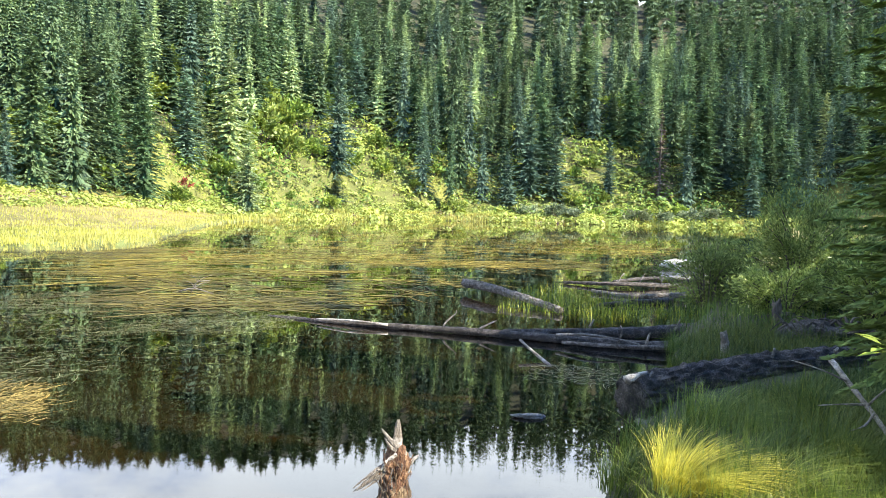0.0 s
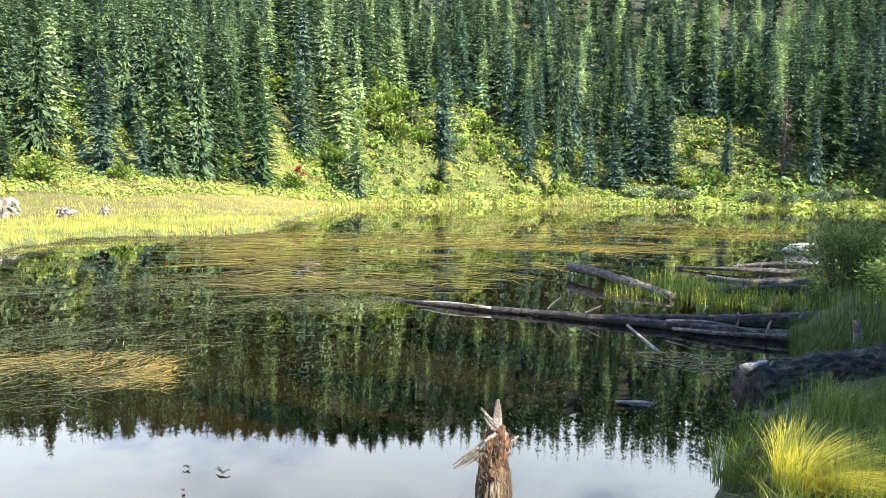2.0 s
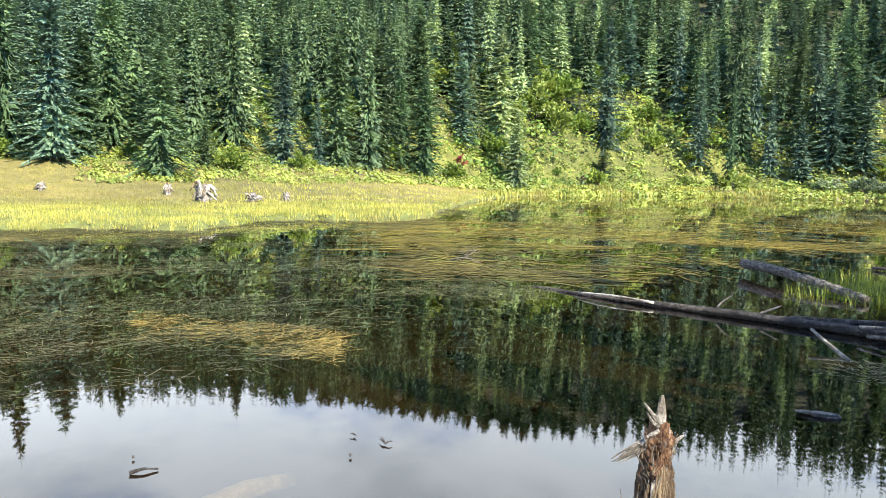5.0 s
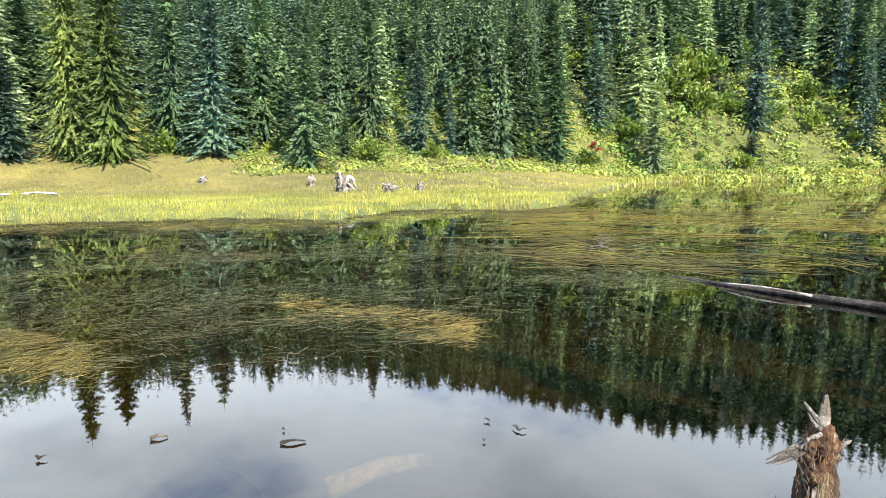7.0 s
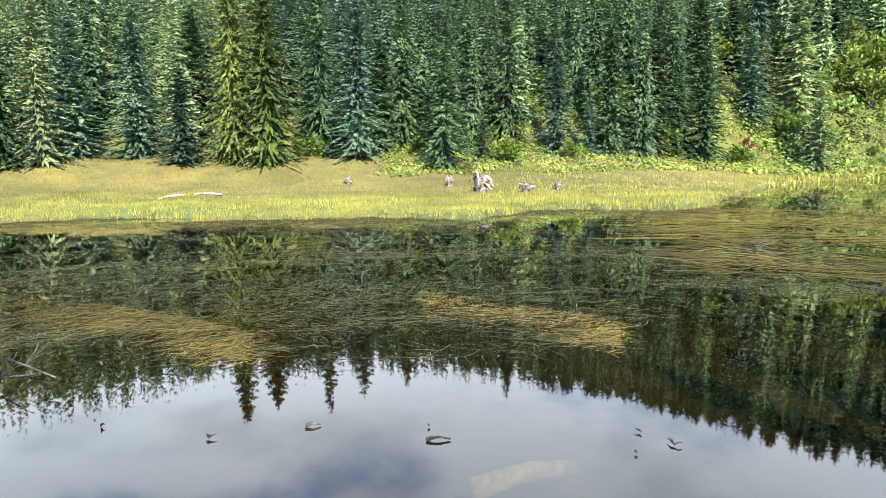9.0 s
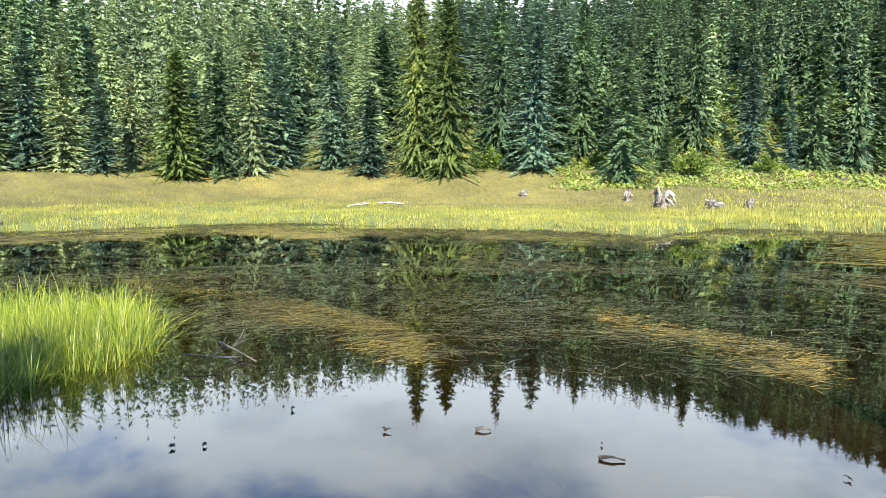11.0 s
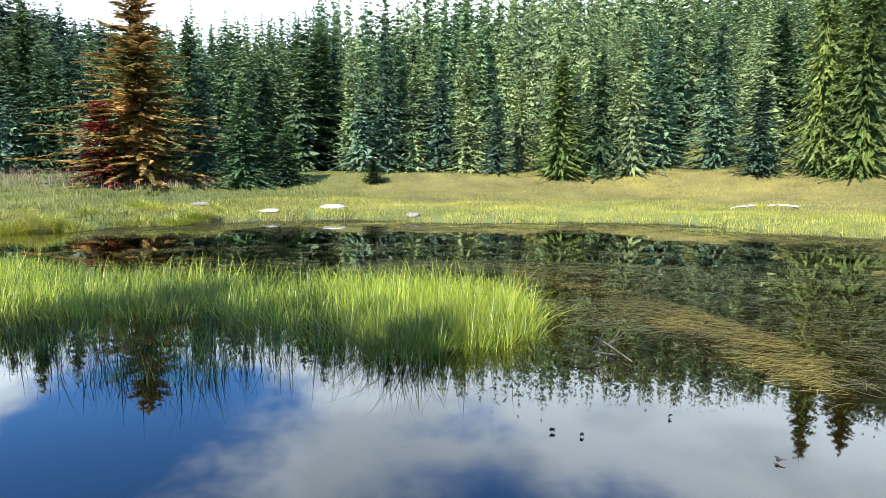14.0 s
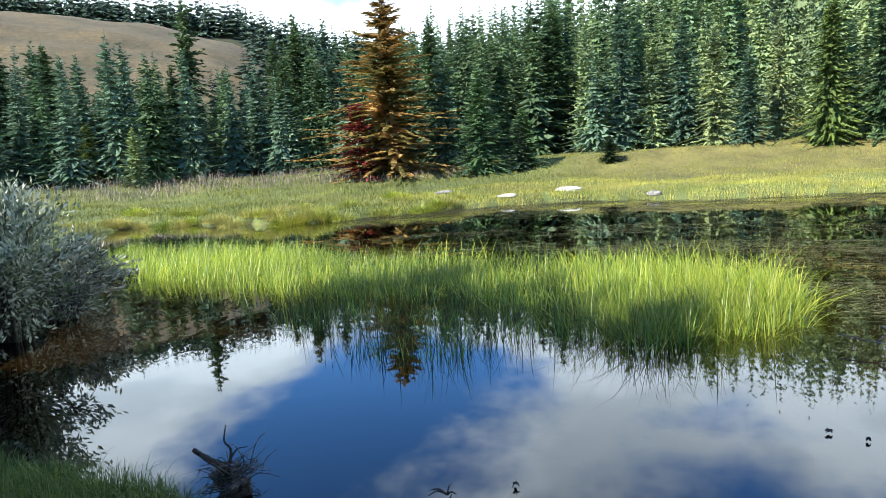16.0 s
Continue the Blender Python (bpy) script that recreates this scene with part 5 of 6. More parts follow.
def leaf_bush(name, label, category, material, seed, radius, leaves, leaf, stems=14, arch=0.5, group="", hollow=0.35, bark=None):
    """Arching stems with leaves set along and around them."""
    rs = fresh(seed)
    bush = thing(name, label, category, group)
    tips, paths = [], []
    for i in range(stems):
        a, e = rs.uniform(0, 6.28), rs.uniform(0.15, 1.0)
        r, h = radius[0] * (1 - 0.75 * e ** 2) * rs.uniform(0.6, 1.1), radius[1] * (0.35 + 0.65 * e) * rs.uniform(0.7, 1.08)
        p = [(0.1 * math.cos(a), 0.1 * math.sin(a), -0.1), (r * 0.45 * math.cos(a), r * 0.45 * math.sin(a), h * 0.6), (r * math.cos(a), r * math.sin(a), h * (1 - arch * 0.25))]
        paths.append(spline(p, 14))
        wood("stem", bush, bark or BARK, p, 0.018 * radius[1] * 0.6 + 0.004, 0.003, seed * 50 + i, sides=4, rings=6, rough=0.08)
    paths = np.array(paths)
    n = leaves
    k, s = rs.randint(0, stems, n), hollow + (1 - hollow) * rs.rand(n) ** 0.7
    j = s * 13
    j0 = np.minimum(j.astype(int), 12)
    c = paths[k, j0] + (paths[k, j0 + 1] - paths[k, j0]) * (j - j0)[:, None]
    sub = rs.randint(0, 7, n)
    spray = np.array([fresh(seed * 7 + q).normal(0, 1, 3) for q in range(stems * 7)])[k * 7 + sub]
    c = c + spray * (0.11 * radius[0]) * (0.3 + rs.rand(n)[:, None]) + rs.normal(0, 0.035 * radius[0], (n, 3))
    c[:, 2] = np.maximum(c[:, 2], 0.02 + 0.1 * rs.rand(n))
    out = c - np.array([0, 0, radius[1] * 0.3])
    out /= np.linalg.norm(out, axis=1)[:, None]
    u = out + rs.normal(0, 0.6, (n, 3)) + np.array([0, 0, 0.35])
    u /= np.linalg.norm(u, axis=1)[:, None]
    v = np.cross(u, rs.normal(0, 1, (n, 3)))
    v /= np.linalg.norm(v, axis=1)[:, None]
    l = (leaf[0] * rs.uniform(0.6, 1.3, n))[:, None]
    w = (leaf[1] * rs.uniform(0.7, 1.2, n))[:, None]
    verts = np.stack([c, c + u * l * 0.5 + v * w * 0.5, c + u * l, c + u * l * 0.5 - v * w * 0.5], 1).reshape(-1, 3)
    mesh_object("foliage", verts, np.arange(4 * n).reshape(-1, 4), material, bush)
    return bush


# shrubs of the far slope
shrub_kinds = [leaf_bush("hillside_shrub", "rounded yellow-green leafy shrub on the slope", "shrub", SHRUB, 60 + i, (1.9, 2.4 + 0.5 * i), 1200, (0.35, 0.21), 12, group="shrubs of the hillside") for i in range(3)]
shrub_spots = [(8.5, 99, 1.5), (11.5, 96, 1.2), (13.5, 92, 1.6), (6.0, 108, 1.4), (9.5, 112, 1.7), (4.0, 116, 1.3), (12.5, 105, 1.4), (1.0, 107, 0.9), (-6.0, 118, 1.2), (-11.0, 116, 0.9), (-13.5, 113, 1.0), (-15.0, 138, 2.6), (-12.0, 140, 2.4), (-17.5, 110, 0.9), (-20.0, 112, 1.0), (16.0, 84, 0.8), (22.0, 68, 0.8), (15.5, 92, 1.9), (14.0, 98, 2.0), (17.0, 88, 1.6), (12.8, 100, 1.8), (16.2, 100, 2.0), (19.0, 80, 1.2)]
rs = fresh(66)
while len(shrub_spots) < 56:
    az = rs.uniform(-20, 34)
    q = float(max(HILL_FOOT(az), FAR_SHORE(az) + 2)) + rs.uniform(1, 34)
    if CLEARING(-q * math.sin(radians(az)), q * math.cos(radians(az))) or rs.rand() < 0.3:
        shrub_spots.append((az, q, rs.uniform(0.4, 1.4)))
for i, (az, q, s) in enumerate(shrub_spots + [(28.2, 62, 1.1), (40.8, 44.5, 0.75), (25.0, 84, 1.8), (23.0, 90, 1.8), (20.5, 78, 0.6), (-2.0, 125, 1.3), (17.0, 110, 1.8), (57.5, 45, 0.7), (35.0, 50, 0.6), (48.5, 45, 0.5)]):
    x, y, z = on_land(az, q)
    m = pose(x, y, z - 0.1, 0, 0, i * 67) @ Matrix.Diagonal((s, s, s * 0.95, 1))
    if i < 3:
        shrub_kinds[i].matrix_basis = m
    else:
        copy_thing(shrub_kinds[i % 3], Matrix()).matrix_basis = m
red_bush = leaf_bush("red_shrub", "small dusky red shrub at the slope's foot", "shrub", RED_FIR, 70, (1.0, 1.1), 500, (0.2, 0.1), 8)
red_bush.matrix_basis = pose(*on_land(21.6, 73.0))
willow_kind = leaf_bush("waterside_willow", "low grey-green willow at the far waterline", "shrub", GREY_WILLOW, 71, (1.7, 1.5), 1300, (0.22, 0.10), 12, group="willows of the far shore")
for i, (az, q, s) in enumerate(((-9.5, 104, 1.6), (-7.5, 103.5, 1.3), (-11.5, 104.5, 1.2), (-16.5, 106.5, 1.5), (-18.5, 108, 1.3), (-20.5, 110.5, 1.4), (-22.5, 113, 1.5))):
    m = pose(*on_land(az, q), 0, 0, i * 80) @ Matrix.Diagonal((s * 1.2, s * 1.2, s, 1))
    if i == 0:
        willow_kind.matrix_basis = m
    else:
        copy_thing(willow_kind, Matrix()).matrix_basis = m

# the willow on the near bank, the silvery one over the water, and neighbours
for i, (x, y, rr, hh, n) in enumerate(((6.0, 10.9, 1.5, 2.0, 9500), (4.9, 11.9, 1.3, 1.4, 6000), (7.2, 11.6, 1.5, 2.1, 7000), (4.3, 13.4, 1.0, 0.9, 2600), (5.2, 9.9, 1.0, 1.0, 3600), (6.3, 9.3, 1.2, 1.5, 5200), (3.9, 12.2, 0.8, 0.6, 1500))):
    b = leaf_bush("willow_bush", "dense green willow bush on the bank by the logs", "bush", WILLOW, 80 + i, (rr, hh), int(n * 1.6), (0.075, 0.023), 26, group="willows of the near bank", hollow=0.08)
    b.matrix_basis = pose(x, y, ground_at(x, y))
for i, (x, y, rr, hh, n, mt) in enumerate(((-4.75, -7.1, 1.3, 2.35, 9000, SILVER_WILLOW), (-5.6, -7.5, 0.9, 1.25, 4400, SILVER_WILLOW), (-5.2, -8.6, 1.2, 1.6, 3600, WILLOW), (-4.2, -7.4, 1.2, 1.7, 4600, WILLOW), (-6.3, -8.4, 0.6, 0.7, 1700, SILVER_WILLOW))):
    b = leaf_bush("overhanging_willow", "silvery willow bush leaning over the water" if mt is SILVER_WILLOW else "dark willow thicket beside the water", "bush", mt, 90 + i, (rr, hh), n, (0.085, 0.030), 22, arch=0.9, group="willows at the water's end", hollow=0.1)
    b.matrix_basis = pose(x, y, max(ground_at(x, y), 0.0))
end_log = thing("sunken_log", "dark half-sunk log at the reed bed's end", "log")
wood("trunk", end_log, WET_BARK, [(-7.2, -10.1, 0.04), (-7.8, -9.7, 0.10), (-8.5, -9.4, 0.03)], 0.10, 0.07, 67, sides=20, rings=30, rough=0.1, bark=(0.3, 3.0, 10))
# young pine at the path's edge
pine = conifer("young_pine", "young dark green pine beside the near bank", "conifer", YELLOW_FIR, 55, tall=5.2, wide=0.46, gap=0.10, per_whorl=9, sprays=150, twig=0.07, first=0.12, slim=0.5, droop=0.1)
pine.matrix_basis = pose(2.98, 4.0, ground_at(2.98, 4.0))
# broad-leaved stalk close by
stalk = thing("leafy_plant", "tall green plant with a rosette of narrow leaves", "plant")
wood("stalk", stalk, WILLOW, [(1.98, 1.72, 0.1), (1.92, 1.76, 0.8), (1.62, 1.85, 1.30), (1.28, 1.87, 1.375)], 0.0035, 0.0025, 41, sides=6, rings=8, rough=0.02)
rs = fresh(42)
for i in range(9):
    a, l = i * 0.75 + rs.rand() * 0.3, rs.uniform(0.07, 0.12)
    u, w = np.array([math.cos(a), math.sin(a), rs.uniform(-0.1, 0.3)]), np.array([-math.sin(a), math.cos(a), 0.0]) * 0.013
    c = np.array([1.28, 1.87, 1.37 + 0.012 * (i % 4)])
    mesh_object("leaf", np.array([c, c + u * l * 0.5 + w, c + u * l - (0, 0, 0.01), c + u * l * 0.5 - w, c + u * l * 0.5 - (0, 0, 0.004)]), [[0, 4, 1], [1, 4, 2], [2, 4, 3], [3, 4, 0]], SHRUB, stalk)


def scatter_in(rs, n, poly):
    """Random places inside a plan outline."""
    p = np.array(poly)
    lo, hi = p.min(0), p.max(0)
    got = []
    while len(got) < n:
        x, y = rs.uniform(lo[0], hi[0]), rs.uniform(lo[1], hi[1])
        inside = False
        for (x1, y1), (x2, y2) in zip(poly, poly[1:] + poly[:1]):
            if (y1 > y) != (y2 > y) and x < (x2 - x1) * (y - y1) / (y2 - y1) + x1:
                inside = not inside
        if inside:
            got.append((x, y))
    return np.array(got)


REED_BED = [(-8.6, 0.45), (-7.4, 0.62), (-6.6, 0.42), (-6.15, -0.1), (-5.9, -0.7), (-6.0, -1.35), (-6.6, -1.8), (-6.9, -2.4), (-7.1, -3.3), (-7.2, -4.4), (-7.3, -5.6), (-7.7, -7.0), (-7.8, -8.5), (-8.6, -10.4), (-10.4, -12.4), (-11.2, -11.2), (-10.9, -8.4), (-10.2, -5.4), (-9.9, -3.2), (-9.8, -1.5), (-9.8, -0.6)]
REED_FRONT = [(-6.0, -0.2), (-5.45, -0.7), (-5.3, -1.4), (-5.6, -1.8), (-5.0, -2.1), (-4.75, -2.7), (-5.2, -3.6), (-5.9, -4.6), (-6.6, -4.9), (-6.5, -3.6), (-6.3, -2.4), (-6.3, -1.4)]


def reed_clumps(name, label, material, seed, clumps, each, poly, tall, wide, spread, lean, wind=(0.25, 200.0), fill=0.5):
    """Reeds in uneven clumps: blades rise together, fan apart and bend over, with open water between."""
    rs = fresh(seed)
    p = scatter_in(rs, clumps, poly)
    dens = 0.6 * value_noise(p[:, 0] * 0.9, p[:, 1] * 0.9, seed) + 0.4 * value_noise(p[:, 0] * 2.3, p[:, 1] * 2.3, seed + 4)
    p = p[dens + fill * rs.rand(len(p)) > 0.45]
    size = 0.55 + 0.75 * value_noise(p[:, 0] * 0.8, p[:, 1] * 0.8, seed + 1) * rs.uniform(0.7, 1.2, len(p))
    count = rs.poisson(each, len(p)) + 2
    k = np.repeat(np.arange(len(p)), count)
    n = len(k)
    a, q = rs.uniform(0, 6.28, n), spread * np.sqrt(rs.rand(n))
    x, y = p[k, 0] + q * np.cos(a), p[k, 1] + q * np.sin(a)
    z = np.minimum(np.maximum(height(x, y), -0.2), 0.3)
    t = rs.uniform(*tall, n) * size[k] * (0.75 + 0.4 * rs.rand(n))
    w = radians(wind[1]) + rs.normal(0, 0.5, n)
    l = np.abs(rs.normal(0.2, lean, n))
    dx, dy = l * np.cos(a) + wind[0] * np.cos(w), l * np.sin(a) + wind[0] * np.sin(w)
    ob = blades(name, material, x, y, z, t - np.minimum(z, 0), rs.uniform(*wide, n), np.minimum(np.hypot(dx, dy), 1.5), np.arctan2(dy, dx), 4, 1.0)
    return tagged(ob, label, "reeds", kind="stuff")


def reeds(name, label, material, seed, n, poly, tall, wide, lean, segments=4, fade=0.5):
    rs = fresh(seed)
    p = scatter_in(rs, n, poly)
    dens = value_noise(p[:, 0] * 1.1, p[:, 1] * 1.1, seed) * 0.6 + value_noise(p[:, 0] * 3.1, p[:, 1] * 3.1, seed) * 0.4
    p = p[dens + fade * rs.rand(len(p)) > 0.45]
    n = len(p)
    t = rs.uniform(*tall, n) * (0.6 + 0.55 * value_noise(p[:, 0] * 0.9, p[:, 1] * 0.9, seed + 2) + 0.25 * value_noise(p[:, 0] * 2.7, p[:, 1] * 2.7, seed + 3))
    z = np.minimum(np.maximum(height(p[:, 0], p[:, 1]), -0.25), 0.6)
    ob = blades(name, material, p[:, 0], p[:, 1], z, t - np.minimum(z, 0), rs.uniform(*wide, n), np.abs(rs.normal(0.12, lean, n)), rs.uniform(0, 6.28, n), segments)
    return tagged(ob, label, "reeds", kind="stuff")


reed_clumps("reed_bed", "bright green reeds standing in still water", REED, 21, 1300, 8, REED_BED, (0.22, 0.50), (0.005, 0.011), 0.13, 0.55, (0.35, 200), fill=0.35)
reed_clumps("bent_reeds", "yellowing bent reed blades lying over the bed", YELLOW_REED, 25, 620, 5, REED_BED, (0.30, 0.58), (0.006, 0.013), 0.20, 0.9, (0.45, 200), fill=0.3)
reed_clumps("reed_lobe", "sunlit yellow-green reeds at the bed's outer end", YELLOW_REED, 27, 330, 9, [(-8.6, 0.3), (-7.4, 0.55), (-6.6, 0.4), (-6.1, -0.1), (-5.7, -0.7), (-6.2, -1.3), (-7.4, -1.0), (-8.6, -0.6)], (0.24, 0.52), (0.005, 0.012), 0.15, 0.75, (0.4, 200), fill=0.5)
reed_clumps("dark_reeds", "green reed stems through the bed, coloured as in shade", REED_STEM, 29, 500, 6, REED_BED, (0.24, 0.5), (0.004, 0.008), 0.14, 0.5, fill=0.4)
reed_clumps("reed_fringe", "sparse reed stems at the bed's edge, coloured as in shade", REED_STEM, 22, 150, 5, REED_FRONT, (0.22, 0.5), (0.005, 0.009), 0.12, 0.4, fill=0.3)
reed_clumps("reed_margin", "green reed tufts thinning into open water", REED, 28, 70, 6, REED_FRONT, (0.22, 0.5), (0.005, 0.010), 0.12, 0.5, fill=0.25)
reeds("young_reeds", "young green reeds around the driftwood log", REED, 23, 1900, [(1.0, 11.2), (2.2, 10.7), (3.9, 10.8), (4.6, 11.6), (3.6, 12.9), (2.4, 14.3), (1.6, 13.8), (1.9, 12.4), (1.1, 12.0)], (0.10, 0.30), (0.008, 0.013), 0.4, 4, 0.3)

# long grass of the near banks
NEAR_BANK = [(1.06, 3.3), (1.12, 3.75), (1.25, 4.2), (1.6, 4.6), (2.3, 4.8), (4.5, 5.4), (4.5, 3.8), (3.0, 2.4), (1.6, 2.1), (1.1, 2.5)]
LOG_FRONT = [(1.95, 4.6), (2.2, 5.0), (2.5, 5.25), (3.4, 5.75), (5.0, 6.3), (4.6, 5.2), (2.3, 4.7)]
GRASSY = [(2.95, 8.6), (3.2, 9.2), (3.7, 10.2), (4.2, 12.0), (5.2, 14.8), (8.0, 19.0), (11, 18), (9, 12), (7, 8.5), (5.5, 8.0)]
BEHIND_LOG = [(2.5, 6.25), (2.75, 7.2), (2.95, 8.1), (3.6, 8.4), (5.6, 9.2), (6.6, 8.4), (5.6, 7.2), (4.0, 6.7), (2.9, 6.2)]
reeds("bank_grass", "long drooping green grass on the near bank", BANK_GRASS, 31, 9500, NEAR_BANK, (0.12, 0.32), (0.003, 0.007), 0.75, 4, 0.9)
reeds("short_grass", "short grass in front of the fallen log", BANK_GRASS, 35, 6500, LOG_FRONT, (0.08, 0.25), (0.003, 0.007), 0.8, 4, 0.9)
reeds("log_grass", "soft green grass behind the fallen log", BANK_GRASS, 32, 11000, BEHIND_LOG, (0.08, 0.26), (0.004, 0.009), 0.7, 4, 0.95)
reeds("bush_grass", "rough green grass under the willows", BANK_GRASS, 34, 9000, GRASSY, (0.1, 0.32), (0.008, 0.016), 0.6, 3, 0.95)
reeds("path_turf", "short trampled turf on the near shore", BANK_GRASS, 37, 15000, [(-1.75, -2.2), (-1.75, 1.0), (-1.2, 1.7), (0.0, 1.95), (0.9, 2.1), (1.2, 2.9), (3.2, 2.4), (4.5, 3.8), (6.5, 3.5), (6.5, -3.5), (2.5, -5.5), (-1.0, -5.0), (-1.6, -3.0)], (0.03, 0.10), (0.004, 0.010), 0.8, 2, 0.8)
reeds("left_bank_grass", "green grass at the near water's edge", BANK_GRASS, 33, 5200, [(-2.15, -3.6), (-2.4, -3.15), (-2.52, -2.85), (-2.6, -2.5), (-2.3, -2.2), (-1.8, -2.5), (-1.5, -3.8)], (0.06, 0.19), (0.003, 0.006), 0.9, 5, 0.8)
reeds("shaded_bank_grass", "low grass under the overhanging willow", BANK_GRASS, 36, 6000, [(-2.5, -3.2), (-2.6, -3.8), (-2.65, -4.3), (-2.6, -4.9), (-1.9, -4.9), (-1.7, -3.7)], (0.06, 0.16), (0.005, 0.010), 0.7, 4, 0.7)


def tussock(x, y, material, seed, n, radius, tall, label):
    """A mop of long thin blades, most of them combed over to one side."""
    rs = fresh(seed)
    n = int(n * 1.35)
    a, q = rs.uniform(0, 6.28, n), radius * np.sqrt(rs.rand(n)) * 0.5
    comb = rs.uniform(-1.7, 0.1)
    t = rs.uniform(tall[0], tall[1] * 1.25, n)
    dx, dy = 0.7 * np.cos(a) + 0.7 * math.cos(comb) + rs.normal(0, 0.25, n), 0.7 * np.sin(a) + 0.7 * math.sin(comb) + rs.normal(0, 0.25, n)
    tus = thing("grass_tussock", label, "grass", "tussocks of the banks", pose(x, y, 0))
    blades("tuft", material, q * np.cos(a), q * np.sin(a), np.full(n, ground_at(x, y) - 0.03), t, rs.uniform(0.002, 0.005, n), np.clip(np.hypot(dx, dy), 0.2, 1.5), np.arctan2(dy, dx), 5, 1.0, tus)
    return tus


tussock(1.33, 3.45, GOLD_GRASS, 1, 900, 0.30, (0.16, 0.32), "glowing yellow grass tussock at the water's edge")
tussock(1.42, 3.70, GOLD_GRASS, 2, 260, 0.26, (0.12, 0.28), "yellow-green grass tussock on the bank")
tussock(2.0, 4.55, LIGHT_GRASS, 3, 600, 0.5, (0.14, 0.30), "drooping green grass tussock on the bank")
tussock(2.6, 5.0, BANK_GRASS, 4, 600, 0.45, (0.08, 0.20), "drooping green grass tussock against the log")
tussock(3.3, 5.4, BANK_GRASS, 5, 600, 0.45, (0.08, 0.20), "drooping green grass tussock against the log")
tussock(2.6, 3.9, LIGHT_GRASS, 6, 600, 0.5, (0.16, 0.36), "drooping green grass tussock on the bank")
rs = fresh(58)
for i in range(18):
    x, y = rs.uniform(1.5, 3.4), rs.uniform(2.9, 5.0)
    if x > 0.55 * y - 0.35:
        tussock(x, y, (BANK_GRASS, LIGHT_GRASS, BANK_GRASS)[i % 3], 140 + i, 320, rs.uniform(0.3, 0.55), (0.14, rs.uniform(0.3, 0.42)), "arching green grass tussock on the near bank")
rs = fresh(51)
for i, (x, y) in enumerate(((1.12, 3.65), (1.2, 4.0), (1.4, 4.3), (2.32, 6.12), (2.5, 6.4), (2.75, 6.9), (2.9, 7.6), (3.1, 8.3), (3.4, 9.3), (3.9, 10.6), (4.2, 11.6))):
    tussock(x + rs.normal(0, 0.05), y + rs.normal(0, 0.05), BANK_GRASS, 60 + i, 320, 0.34, (0.10, 0.28), "green grass tuft overhanging the water's edge")
rs = fresh(50)
for i in range(48):
    az, q = rs.uniform(112, 141), rs.uniform(0.2, 6) if i > 24 else rs.uniform(-0.3, 0.8)
    x, y, z = on_land(az, float(FAR_SHORE(az)) + q)
    n = 340
    a = rs.uniform(0, 6.28, n)
    s = rs.uniform(0.65, 1.05)
    tus = thing("marsh_tussock", "rounded green grass hummock at the marsh edge", "grass", "hummocks of the marsh", pose(x, y, max(z, 0)))
    d = 0.55 * s * np.sqrt(rs.rand(n))
    blades("tuft", SEDGE if i % 3 else YELLOW_REED, d * np.cos(a), d * np.sin(a), np.full(n, -0.05), rs.uniform(0.42, 0.62, n) * s * (1.1 - 0.6 * d / (0.55 * s)), rs.uniform(0.010, 0.022, n), 0.15 + 0.75 * d / (0.55 * s), a, 3, 1.0, tus)


# floating pondweed
WEED_EDGE = by_azimuth((-180, 60), (-30, 40), (-12, 20), (-4, 15), (5, 13), (11, 10.5), (14, 8.8), (18, 7.4), (27, 7.2), (33, 6.4), (40, 5.7), (45, 5.4), (62, 5.4), (70, 6.1), (83, 7.3), (90, 8.5), (110, 10), (140, 14), (180, 60))


